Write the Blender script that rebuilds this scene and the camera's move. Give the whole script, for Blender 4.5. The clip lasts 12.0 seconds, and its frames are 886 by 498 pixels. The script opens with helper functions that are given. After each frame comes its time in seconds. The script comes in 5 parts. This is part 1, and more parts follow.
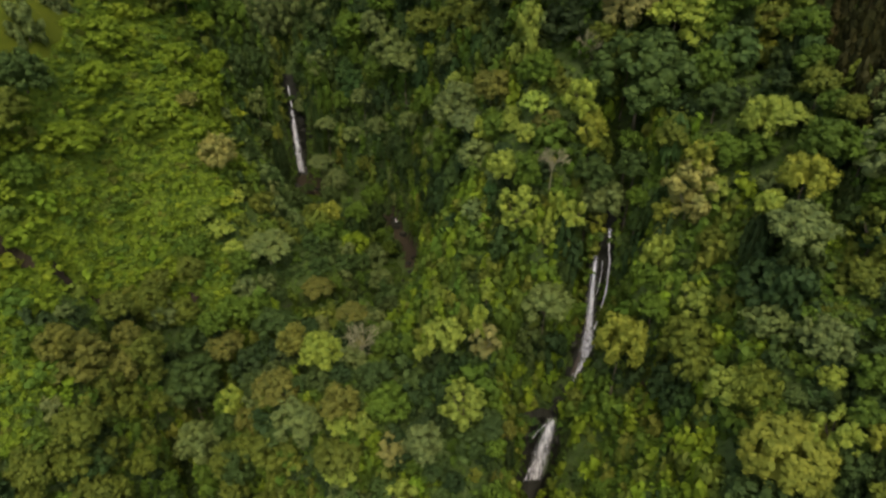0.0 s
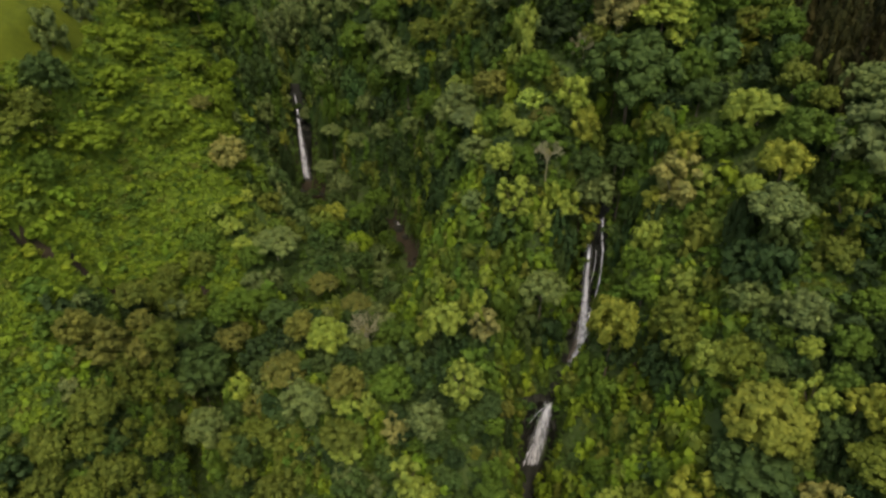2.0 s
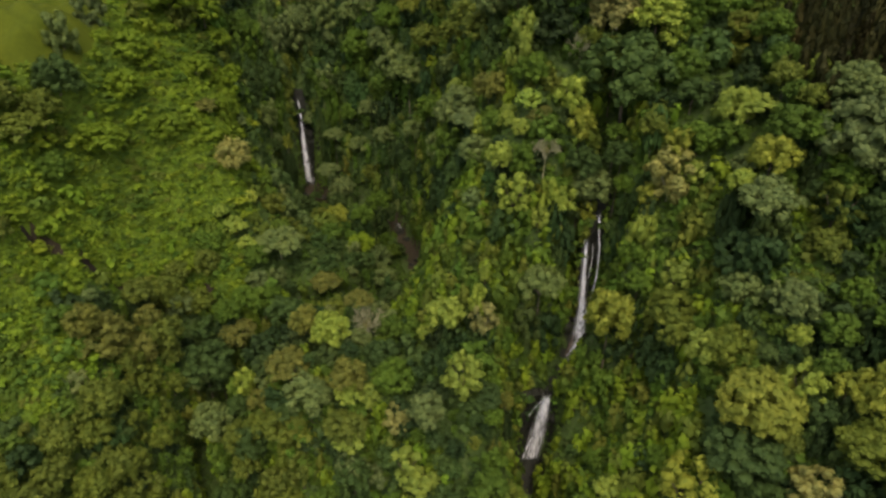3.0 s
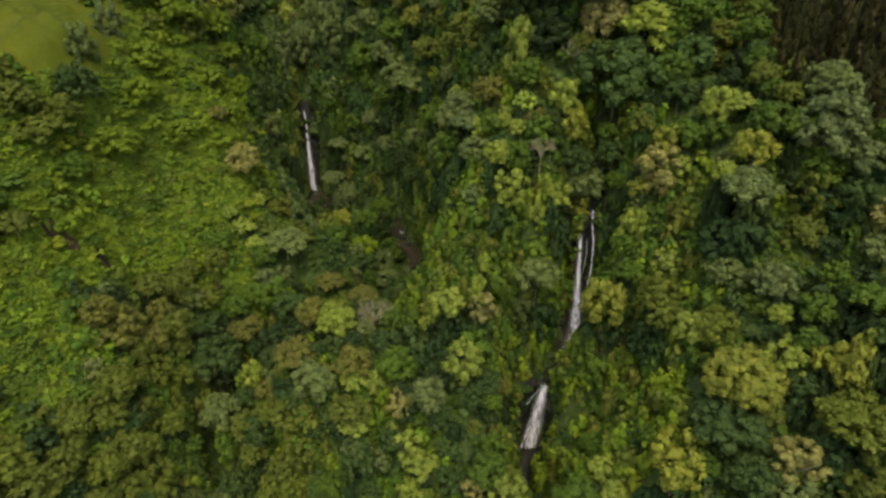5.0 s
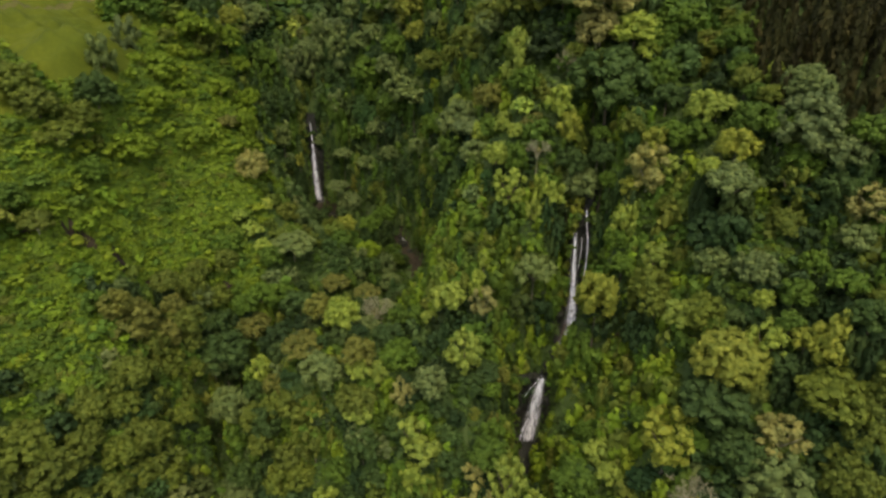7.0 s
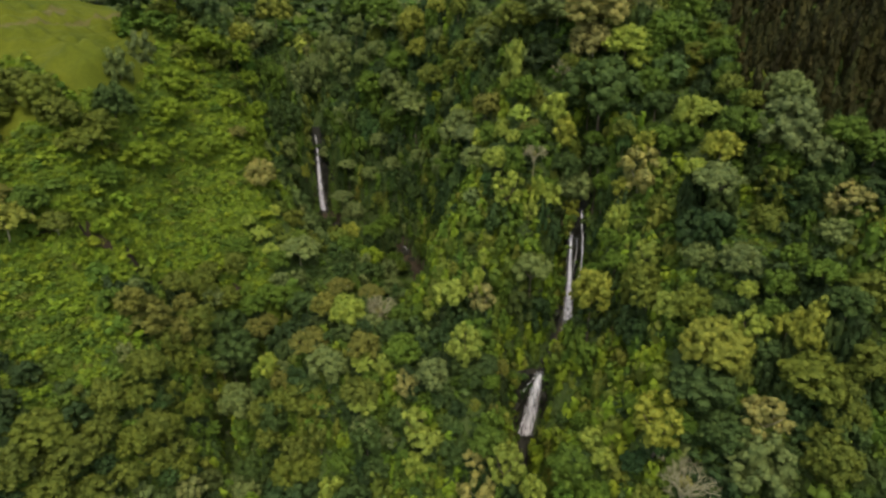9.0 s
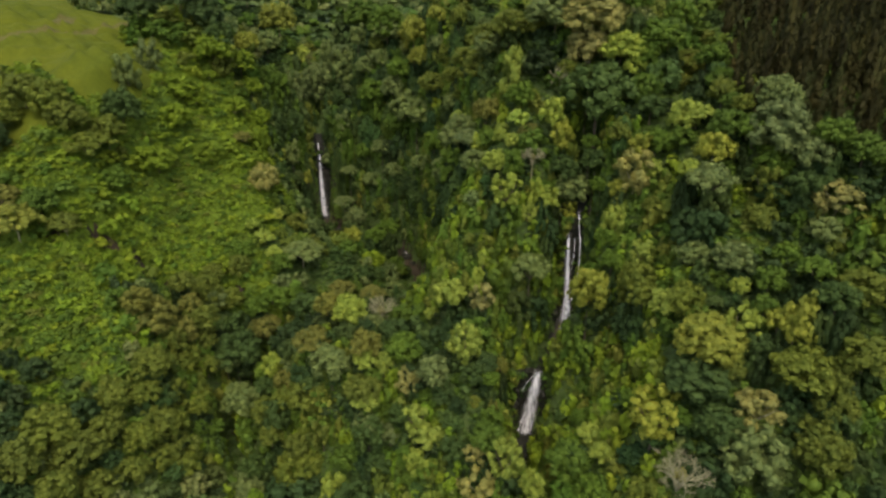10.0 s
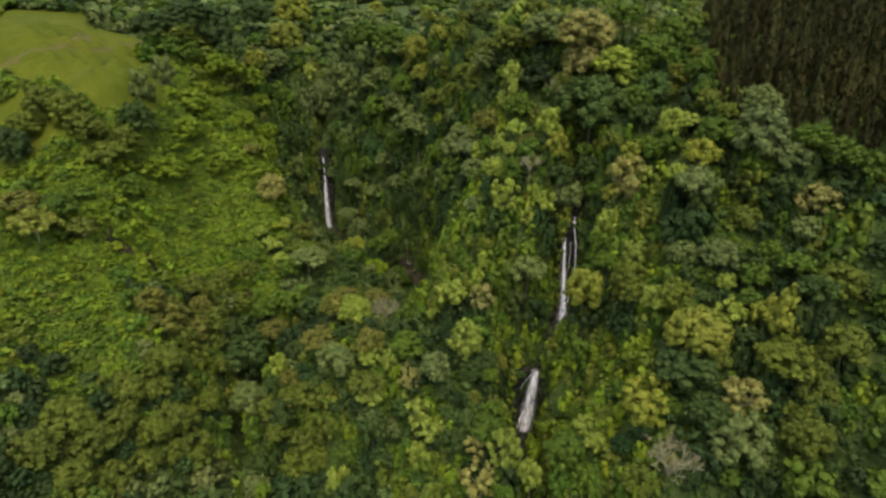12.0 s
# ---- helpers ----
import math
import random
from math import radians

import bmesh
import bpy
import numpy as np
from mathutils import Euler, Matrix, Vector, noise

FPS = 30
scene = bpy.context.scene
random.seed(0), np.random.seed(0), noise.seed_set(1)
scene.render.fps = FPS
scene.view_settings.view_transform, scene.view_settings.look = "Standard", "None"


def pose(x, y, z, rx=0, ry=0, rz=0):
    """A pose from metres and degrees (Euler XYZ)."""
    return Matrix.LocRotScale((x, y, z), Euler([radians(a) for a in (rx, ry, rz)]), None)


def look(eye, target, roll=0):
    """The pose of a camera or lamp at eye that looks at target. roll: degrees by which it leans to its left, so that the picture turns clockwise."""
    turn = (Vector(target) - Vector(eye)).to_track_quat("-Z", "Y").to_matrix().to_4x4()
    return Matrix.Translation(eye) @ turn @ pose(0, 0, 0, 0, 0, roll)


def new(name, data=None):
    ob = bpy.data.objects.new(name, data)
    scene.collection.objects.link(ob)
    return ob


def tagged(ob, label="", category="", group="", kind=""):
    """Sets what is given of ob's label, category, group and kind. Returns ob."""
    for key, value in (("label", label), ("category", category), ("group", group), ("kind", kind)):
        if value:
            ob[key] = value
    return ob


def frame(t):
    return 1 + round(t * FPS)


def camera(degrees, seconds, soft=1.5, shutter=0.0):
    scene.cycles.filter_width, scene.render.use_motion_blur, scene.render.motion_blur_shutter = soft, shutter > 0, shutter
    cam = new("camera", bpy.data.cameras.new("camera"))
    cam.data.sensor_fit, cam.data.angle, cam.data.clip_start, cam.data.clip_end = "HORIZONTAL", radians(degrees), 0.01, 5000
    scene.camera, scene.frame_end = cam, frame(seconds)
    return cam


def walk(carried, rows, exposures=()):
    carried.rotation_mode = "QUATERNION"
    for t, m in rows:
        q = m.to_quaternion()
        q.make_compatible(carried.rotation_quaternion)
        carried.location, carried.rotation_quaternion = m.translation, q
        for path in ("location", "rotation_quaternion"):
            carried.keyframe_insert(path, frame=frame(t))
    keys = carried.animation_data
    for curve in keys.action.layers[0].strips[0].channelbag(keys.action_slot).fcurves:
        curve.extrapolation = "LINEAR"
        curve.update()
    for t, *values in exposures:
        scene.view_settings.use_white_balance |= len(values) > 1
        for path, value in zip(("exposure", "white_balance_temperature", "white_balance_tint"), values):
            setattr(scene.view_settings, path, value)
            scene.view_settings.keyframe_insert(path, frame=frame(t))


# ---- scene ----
# The flight: backwards over the ravine, sinking a little, while the lens tilts up.
cam = camera(69.7, 12.0, soft=2.6)
METRES, EYE, TILT, LEAN, TURN = 60.0, 130.0, -36.0, 0.0, 0.0
ROWS = [
    (0.0, 0.0, 0.0, 0.0, -0.0, 0.0, -0.0),
    (0.5, -0.0011, -0.0286, -0.0319, 0.0, 0.51, -0.01),
    (1.0, -0.0021, -0.0573, -0.064, 0.01, 1.02, -0.03),
    (1.5, -0.0031, -0.0863, -0.0962, 0.01, 1.54, -0.05),
    (2.0, -0.0041, -0.115, -0.1282, 0.01, 2.06, -0.05),
    (2.5, -0.0052, -0.1439, -0.1598, 0.01, 2.57, -0.06),
    (3.0, -0.006, -0.1728, -0.1921, 0.02, 3.11, -0.07),
    (5.0, -0.0116, -0.2857, -0.3211, -0.01, 5.28, -0.12),
    (5.5, -0.012, -0.3136, -0.3527, -0.0, 5.82, -0.14),
    (6.0, -0.0123, -0.3415, -0.3832, 0.01, 6.33, -0.16),
    (6.5, -0.0153, -0.369, -0.4145, -0.02, 6.86, -0.17),
    (7.0, -0.016, -0.3962, -0.4456, -0.0, 7.4, -0.18),
    (9.0, -0.0227, -0.5042, -0.5662, -0.02, 9.51, -0.21),
    (9.5, -0.0242, -0.5306, -0.5968, -0.03, 10.05, -0.22),
    (10.0, -0.026, -0.5567, -0.6263, -0.05, 10.57, -0.23),
    (10.5, -0.0277, -0.5836, -0.6569, -0.06, 11.12, -0.25),
    (11.0, -0.0291, -0.6098, -0.6865, -0.06, 11.64, -0.26),
    (11.5, -0.0311, -0.6365, -0.7172, -0.06, 12.18, -0.28),
    (12.0, -0.0325, -0.6634, -0.7473, -0.07, 12.71, -0.29),
]
walk(cam, [(t, pose(0, 0, EYE, TILT, LEAN, TURN) @ pose(METRES * x, METRES * y, METRES * z, 90 + pitch, roll, yaw)) for t, x, y, z, yaw, pitch, roll in ROWS], [(0, 1.15, 7650, 8.5), (12, 1.4, 7350, 9)])

# ---- light: a bright hazy overcast sky, soft sun high over the left shoulder ----
world = bpy.data.worlds.new("sky")
scene.world = world
world.use_nodes = True
wn = world.node_tree.nodes
sky = wn.new("ShaderNodeTexSky")
sky.sky_type, sky.sun_disc = "NISHITA", False
sky.sun_elevation, sky.sun_rotation = radians(64), radians(174)
sky.dust_density, sky.air_density = 4.0, 1.0
wn["Background"].inputs["Strength"].default_value = 0.15
world.node_tree.links.new(sky.outputs["Color"], wn["Background"].inputs["Color"])
sun = new("sun", bpy.data.lights.new("sun", "SUN"))
sun.data.energy, sun.data.angle, sun.data.color = 0.75, radians(26), (1.0, 0.95, 0.84)
sun_way = Vector((math.sin(radians(174)) * math.cos(radians(64)), math.cos(radians(174)) * math.cos(radians(64)), math.sin(radians(64))))
sun.matrix_world = look(sun_way * 300, (0, 0, 0))

# ---- materials ----


class Nodes:
    """Builds one node material."""

    def __init__(self, name):
        self.material = bpy.data.materials.new(name)
        self.material.use_nodes = True
        self.tree = self.material.node_tree
        self.tree.nodes.clear()
        self.out = self.add("ShaderNodeOutputMaterial")

    def add(self, kind, **values):
        node = self.tree.nodes.new(kind)
        for key, value in values.items():
            node.inputs[key.replace("_", " ")].default_value = value
        return node

    def link(self, a, b):
        self.tree.links.new(a, b)

    def noise(self, where, scale, detail=3.0, rough=0.6):
        node = self.add("ShaderNodeTexNoise", Scale=scale, Detail=detail, Roughness=rough)
        self.link(where, node.inputs["Vector"])
        return node.outputs["Fac"]

    def ramp(self, value, *stops):
        node = self.add("ShaderNodeValToRGB")
        while len(node.color_ramp.elements) < len(stops):
            node.color_ramp.elements.new(0.5)
        for element, (place, colour) in zip(node.color_ramp.elements, stops):
            element.position, element.color = place, (*colour, 1)
        self.link(value, node.inputs["Fac"])
        return node.outputs["Color"]

    def mix(self, fac, a, b, blend="MIX"):
        node = self.tree.nodes.new("ShaderNodeMix")
        node.data_type, node.blend_type = "RGBA", blend
        for value, slot in ((fac, 0), (a, 6), (b, 7)):
            if isinstance(value, (int, float)):
                node.inputs[slot].default_value = value
            elif isinstance(value, tuple):
                node.inputs[slot].default_value = (*value, 1)
            else:
                self.link(value, node.inputs[slot])
        return node.outputs[2]

    def span(self, value, a, b, c, d):
        node = self.add("ShaderNodeMapRange")
        for slot, number in zip(("From Min", "From Max", "To Min", "To Max"), (a, b, c, d)):
            node.inputs[slot].default_value = number
        self.link(value, node.inputs["Value"])
        return node.outputs["Result"]

    def bump(self, height, strength, distance):
        node = self.add("ShaderNodeBump", Strength=strength, Distance=distance)
        self.link(height, node.inputs["Height"])
        return node.outputs["Normal"]

    def surface(self, colour, rough, normal=None, gloss=0.3, **more):
        node = self.add("ShaderNodeBsdfPrincipled", Roughness=rough, **more)
        node.inputs["Specular IOR Level"].default_value = gloss
        if isinstance(colour, tuple):
            node.inputs["Base Color"].default_value = (*colour, 1)
        else:
            self.link(colour, node.inputs["Base Color"])
        if normal is not None:
            self.link(normal, node.inputs["Normal"])
        return node

    def done(self, shader):
        self.link(shader, self.out.inputs["Surface"])
        return self.material


def foliage(name, own):
    """Leaves: the tree's own colour, varied from bough to bough and from leaf to leaf."""
    n = Nodes(name)
    place = n.add("ShaderNodeNewGeometry")
    if own:
        tint = n.tree.nodes.new("ShaderNodeObjectInfo").outputs["Color"]
    else:
        attribute = n.tree.nodes.new("ShaderNodeAttribute")
        attribute.attribute_name = "tint"
        tint = attribute.outputs["Color"]
    boughs = n.ramp(n.noise(place.outputs["Position"], 0.45, 2.0), (0.3, (0.74, 0.8, 0.8)), (0.7, (1.24, 1.18, 1.1)))
    leaves = n.ramp(place.outputs["Random Per Island"], (0.0, (0.88, 0.9, 0.9)), (0.55, (1.0, 1.0, 1.0)), (1.0, (1.14, 1.11, 1.08)))
    colour = n.mix(1.0, n.mix(1.0, tint, boughs, "MULTIPLY"), leaves, "MULTIPLY")
    skin = n.surface(colour, 0.7, gloss=0.1)
    through_light = n.add("ShaderNodeBsdfTranslucent")
    n.link(colour, through_light.inputs["Color"])
    both = n.add("ShaderNodeMixShader", Fac=0.22)
    n.link(skin.outputs[0], both.inputs[1])
    n.link(through_light.outputs[0], both.inputs[2])
    return n.done(both.outputs[0])


def bark(name, dark, light):
    n = Nodes(name)
    place = n.add("ShaderNodeNewGeometry").outputs["Position"]
    long_way = n.add("ShaderNodeMapping", Scale=(3.0, 3.0, 0.5))
    n.link(place, long_way.inputs["Vector"])
    grain = n.noise(long_way.outputs[0], 2.0, 5.0)
    return n.done(n.surface(n.ramp(grain, (0.3, dark), (0.7, light)), 0.85, n.bump(grain, 0.5, 0.05), 0.15).outputs[0])


def earth(name, dark, light, scale=0.4):
    n = Nodes(name)
    place = n.add("ShaderNodeNewGeometry").outputs["Position"]
    broad, fine = n.noise(place, scale, 5.0), n.noise(place, scale * 9, 4.0)
    colour = n.mix(0.5, n.ramp(broad, (0.32, dark), (0.68, light)), n.ramp(fine, (0.3, dark), (0.7, light)))
    return n.done(n.surface(colour, 0.9, n.bump(fine, 0.6, 0.15), 0.2).outputs[0])


def forest_floor():
    """Leaf litter and creeping plants, with bare dark rock where the ground stands too steep."""
    n = Nodes("forest_floor")
    geometry = n.add("ShaderNodeNewGeometry")
    place = geometry.outputs["Position"]
    broad, fine = n.noise(place, 0.13, 4.0), n.noise(place, 1.1, 5.0)
    green = n.mix(0.5, n.ramp(broad, (0.3, (0.018, 0.036, 0.007)), (0.7, (0.04, 0.066, 0.011))), n.ramp(fine, (0.3, (0.012, 0.025, 0.005)), (0.7, (0.046, 0.074, 0.013))))
    split = n.add("ShaderNodeSeparateXYZ")
    n.link(geometry.outputs["True Normal"], split.inputs[0])
    steep = n.span(split.outputs["Z"], 0.5, 0.3, 0.0, 1.0)
    patchy = n.mix(1.0, n.ramp(fine, (0.52, (0, 0, 0)), (0.68, (0.8, 0.8, 0.8))), steep, "MULTIPLY")
    rock = n.ramp(broad, (0.3, (0.012, 0.012, 0.011)), (0.75, (0.03, 0.028, 0.022)))
    return n.done(n.surface(n.mix(patchy, green, rock), 0.8, n.bump(fine, 0.7, 0.3), 0.25).outputs[0])


def hillside():
    """Low grass, ferns and creepers over the open slope."""
    n = Nodes("hillside_green")
    place = n.add("ShaderNodeNewGeometry").outputs["Position"]
    broad, fine = n.noise(place, 0.09, 4.0), n.noise(place, 1.6, 5.0)
    colour = n.mix(0.5, n.ramp(broad, (0.3, (0.042, 0.074, 0.008)), (0.7, (0.074, 0.106, 0.01))), n.ramp(fine, (0.3, (0.034, 0.062, 0.007)), (0.7, (0.082, 0.118, 0.011))))
    return n.done(n.surface(colour, 0.85, n.bump(fine, 0.8, 0.4), 0.1).outputs[0])


def grass():
    n = Nodes("pasture_grass")
    place = n.add("ShaderNodeNewGeometry").outputs["Position"]
    broad, fine = n.noise(place, 0.05, 4.0), n.noise(place, 0.6, 5.0)
    colour = n.mix(0.4, n.ramp(broad, (0.3, (0.032, 0.048, 0.005)), (0.7, (0.07, 0.08, 0.007))), n.ramp(fine, (0.3, (0.026, 0.04, 0.005)), (0.7, (0.066, 0.078, 0.008))))
    return n.done(n.surface(colour, 0.85, n.bump(fine, 0.5, 0.2), 0.05).outputs[0])


def wet_rock():
    n = Nodes("wet_rock")
    place = n.add("ShaderNodeNewGeometry").outputs["Position"]
    ledges = n.add("ShaderNodeMapping", Scale=(0.7, 0.7, 1.8))
    n.link(place, ledges.inputs["Vector"])
    broad, fine = n.noise(ledges.outputs[0], 0.5, 5.0), n.noise(place, 3.0, 4.0)
    colour = n.mix(0.5, n.ramp(broad, (0.35, (0.005, 0.005, 0.005)), (0.7, (0.02, 0.019, 0.016))), n.ramp(fine, (0.3, (0.004, 0.006, 0.004)), (0.7, (0.018, 0.02, 0.012))))
    return n.done(n.surface(colour, 0.7, n.bump(broad, 0.8, 0.5), 0.2).outputs[0])


def falling_water():
    """White water drawn into threads, with the dark rock showing between them."""
    n = Nodes("falling_water")
    place = n.add("ShaderNodeNewGeometry").outputs["Position"]
    threads = n.add("ShaderNodeMapping", Scale=(3.4, 3.4, 0.09))
    n.link(place, threads.inputs["Vector"])
    streak = n.noise(threads.outputs[0], 1.0, 4.0, 0.7)
    white = n.surface(n.ramp(streak, (0.3, (0.26, 0.28, 0.32)), (0.64, (0.62, 0.64, 0.69))), 0.5, n.bump(streak, 0.3, 0.1), 0.3)
    gap = n.add("ShaderNodeBsdfTransparent")
    both = n.add("ShaderNodeMixShader")
    across = n.tree.nodes.new("ShaderNodeAttribute")
    across.attribute_name = "across"
    body = n.span(across.outputs["Fac"], 0.1, 1.0, 1.0, 0.0)
    share = n.add("ShaderNodeMath")
    share.operation = "MULTIPLY"
    n.link(body, share.inputs[0])
    n.link(n.span(streak, 0.32, 0.58, 0.3, 1.0), share.inputs[1])
    n.link(share.outputs[0], both.inputs[0])
    n.link(gap.outputs[0], both.inputs[1])
    n.link(white.outputs[0], both.inputs[2])
    return n.done(both.outputs[0])


def stream_water():
    n = Nodes("stream_water")
    place = n.add("ShaderNodeNewGeometry").outputs["Position"]
    ripple, foam = n.noise(place, 1.6, 4.0), n.noise(place, 0.5, 4.0, 0.7)
    colour = n.ramp(foam, (0.0, (0.03, 0.022, 0.014)), (0.6, (0.045, 0.034, 0.024)), (0.74, (0.3, 0.3, 0.3)))
    return n.done(n.surface(colour, 0.16, n.bump(ripple, 0.5, 0.15), 0.5).outputs[0])


LEAVES, LEAVES_JOINED = foliage("leaves", True), foliage("leaves_of_the_woods", False)
BARK_PALE, BARK_DARK = bark("pale_bark", (0.1, 0.098, 0.055), (0.25, 0.245, 0.15)), bark("dark_bark", (0.04, 0.032, 0.022), (0.12, 0.1, 0.07))
FLOOR, GRASS, ROCK, HILLSIDE = forest_floor(), grass(), wet_rock(), hillside()
RED_EARTH, MUD, TRACK = earth("red_earth", (0.035, 0.025, 0.014), (0.072, 0.048, 0.027)), earth("brown_mud", (0.012, 0.0095, 0.006), (0.032, 0.024, 0.014)), earth("worn_track", (0.042, 0.042, 0.008), (0.07, 0.064, 0.014))
FALLING, STREAM = falling_water(), stream_water()

# Leaf colours, as the trees show them, and one darkened for shade.
TINTS = {
    "lime": (0.146, 0.192, 0.032),
    "yellow": (0.136, 0.156, 0.024),
    "green": (0.05, 0.088, 0.012),
    "olive": (0.072, 0.094, 0.015),
    "grey": (0.082, 0.112, 0.036),
    "dark": (0.032, 0.057, 0.015),
    "brown": (0.087, 0.094, 0.02),
    "straw": (0.155, 0.155, 0.048),
    "pale": (0.2, 0.19, 0.13),
    # green darkened to paint the shade between crowns
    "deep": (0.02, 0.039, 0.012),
    "meadow": (0.092, 0.14, 0.012),
}

# ---- the lie of the land: swells and hollows on a rising slope (x, y, reach, height) ----
SHOULDERS = [
    (70, 160, 40, 45.4), (-150, 180, 40, 25.9), (150, 100, 40, 48.4), (0, 210, 20, 32),
    (190, 200, 40, 50.8), (-210, 270, 60, 22.9), (90, 300, 60, 23), (-200, 100, 20, 23.8),
    (190, 20, 40, 21.7), (-200, 200, 20, 11.4),
]
KNOLLS = [
    (-23, 94, 11, 22.9), (10, 122, 11, 13.7), (-84, 100, 11, 14.6), (60, 78, 11, 13.5),
    (-111, 122, 11, 12), (0, 0, 15, 28.9), (15, 165, 15, 16.6), (-72, 242, 11, 20.5),
    (82, 100, 11, 10.5), (21, 138, 11, 13.6), (21, 94, 11, 10.2), (-40, 110, 11, 9.1),
    (-100, 210, 11, 15.2), (-111, 160, 11, 12.4), (48, 61, 11, 6.5), (112, 68, 15, 10.9),
    (-67, 188, 11, 4.4), (-1, 78, 11, 3.8), (120, 198, 11, 11.3), (48, 132, 11, 10.6),
    (60, 105, 11, 6), (92, 78, 11, 7.3),
]
SPURS = [
    (-80, 160, 26, 4.9), (-90, 80, 11, 7.7), (20, 160, 11, 12.6), (80, 50, 11, 8.5),
    (-120, 140, 11, 8.4), (0, 110, 11, 8.6), (-70, 170, 11, 7.5), (80, 110, 11, 5.5),
    (-110, 170, 11, 5), (-60, 130, 11, 4.8), (-30, 230, 11, 6.8), (40, 110, 11, 5.2),
    (0, 80, 11, 4.5), (30, 80, 11, 4.4),
]
HOLLOWS = [
    (-50, 120, 40, -41.9), (-10, 20, 40, -70.9), (-70, 60, 20, -17.8), (75, 142, 15, -15.2),
    (-10, -60, 40, -44.9), (-110, -20, 40, -24.7), (82, 180, 15, -7.4), (-70, 290, 28, -9),
    (-150, -60, 40, -11.1),
]
GULLIES = [
    (32, 83, 11, -26.6), (76, 39, 11, -11.7), (-50, 83, 11, -17.8), (-12, 105, 11, -14.2),
    (-67, 110, 11, -13.6), (-94, 78, 11, -6.4), (70, 66, 11, -6.6), (-50, 171, 11, -6.6),
    (-94, 232, 11, -8),
    (-20, 140, 11, -9.5), (-50, 200, 16, -13.5), (30, 60, 11, -2.6), (-90, 150, 11, -5.7),
    (-80, 250, 16, -8.4), (-10, 160, 11, -10.4),
]
CLEFTS = [
    (-30, 190, 26, -27.8), (-60, 210, 11, -18.1), (-10, 150, 16, -13.3), (20, 90, 11, -20.6),
    (-70, 250, 11, -12), (-10, 170, 11, -17), (-20, 190, 11, -14.5), (-50, 210, 11, -11.8),
    (-50, 190, 11, -7.1), (-20, 70, 11, -7), (60, 140, 11, -7.3), (-10, 130, 11, -7.2),
    (-90, 100, 11, -5.5), (-50, 220, 11, -11), (-130, 200, 16, -4.8), (-60, 200, 11, -9.6),
    (60, 90, 11, -2.9), (30, 130, 11, -3.4), (-20, 180, 11, -14.8), (-20, 200, 11, -10.8),
]
# Short shaded breaks in the open slope, floored with dark earth: x, y.
CREASES = [(-101.8, 118.6), (-100.3, 119.0), (-98.8, 118.9), (-91.1, 121.1), (-88.3, 121.2), (-84.0, 120.6), (-110.7, 112.3), (-66.8, 129.2)]

# The two streams and the floor of the gorge: x, y and the height of the bed.
MAIN_STREAM = [(-70, 310, 86), (-62, 278, 74), (-58, 250, 66), (-57, 234, 52), (-57, 228, 42), (-55.7, 225, 8), (-53.5, 212, 6), (-44, 205, 5), (-29, 201, 3.5), (-17, 193, 0), (-10.5, 177, -4), (-14, 160, -6), (-30, 140, -8), (-52, 122, -11), (-66, 100, -15), (-58, 85, -20), (-50, 60, -25), (-45, 0, -34)]
SIDE_STREAM = [(46, 140, 82), (41, 128, 72), (36.6, 118, 56), (34.4, 112.8, 25.5), (33, 106, 22.5), (30, 101.5, 17), (25.5, 98, 13.5), (23.4, 95.6, -8), (20, 86, -11), (22, 74, -13), (20, 58, -15), (10, 40, -19), (-20, 25, -25), (-46, 15, -31)]
GORGE = [(-30, 196, 4), (-16, 184, -1), (-11, 168, -2), (-11, 150, 3), (-15, 130, 8)]


def along(x, y, bed):
    """How far each place is from a stream, and the height of the bed at its nearest point."""
    best, level = np.full(x.shape, 1e9), np.zeros(x.shape)
    for (x0, y0, z0), (x1, y1, z1) in zip(bed[:-1], bed[1:]):
        dx, dy = x1 - x0, y1 - y0
        t = np.clip(((x - x0) * dx + (y - y0) * dy) / (dx * dx + dy * dy), 0, 1)
        d = np.hypot(x - x0 - t * dx, y - y0 - t * dy)
        level = np.where(d < best, z0 + t * (z1 - z0), level)
        best = np.minimum(d, best)
    return best, level


def ground(x, y):
    x, y = np.asarray(x, float), np.asarray(y, float)
    z = 30 + 0.18 * np.clip(y, -220, 470)
    for a, b, reach, height in SHOULDERS + KNOLLS + SPURS + HOLLOWS + GULLIES + CLEFTS:
        z = z + height * np.exp(-((x - a) ** 2 + (y - b) ** 2) / (2 * reach**2))
    for a, b in CREASES:
        z = z - 3.5 * np.exp(-(((x - a) / 3.2) ** 2 + ((y - b) / 2.2) ** 2))
    for bed, width, wall in ((MAIN_STREAM, 2.5, 12.0), (GORGE, 4.0, 8.0), (SIDE_STREAM, 2.2, 4.0)):
        d, level = along(x, y, bed)
        near = np.clip((d - width) / 12, 0, 1)
        z = np.where(d < width + 12, np.maximum(z, level * (1 - near) + z * near), z)
        z = np.minimum(z, level + np.maximum(0, d - width) * wall)
    return z


def roughness_of(x, y):
    return 0.5 * np.sin(x * 0.43 + 1.3 * np.sin(y * 0.31)) * np.sin(y * 0.37 + 0.7) + 0.22 * np.sin(x * 1.1 + y * 0.7) * np.sin(y * 1.3 - x * 0.4)


def mounds(x, y):
    """Soft domes of overgrown bushes on the open slope."""
    swell = np.sin(x * 0.62 + 1.1 * np.sin(y * 0.31)) * np.sin(y * 0.55 + 0.9 * np.sin(x * 0.27 + 1))
    return np.where(scrubby(x, y), 1.5 * np.clip(swell, -0.2, 1), 0)


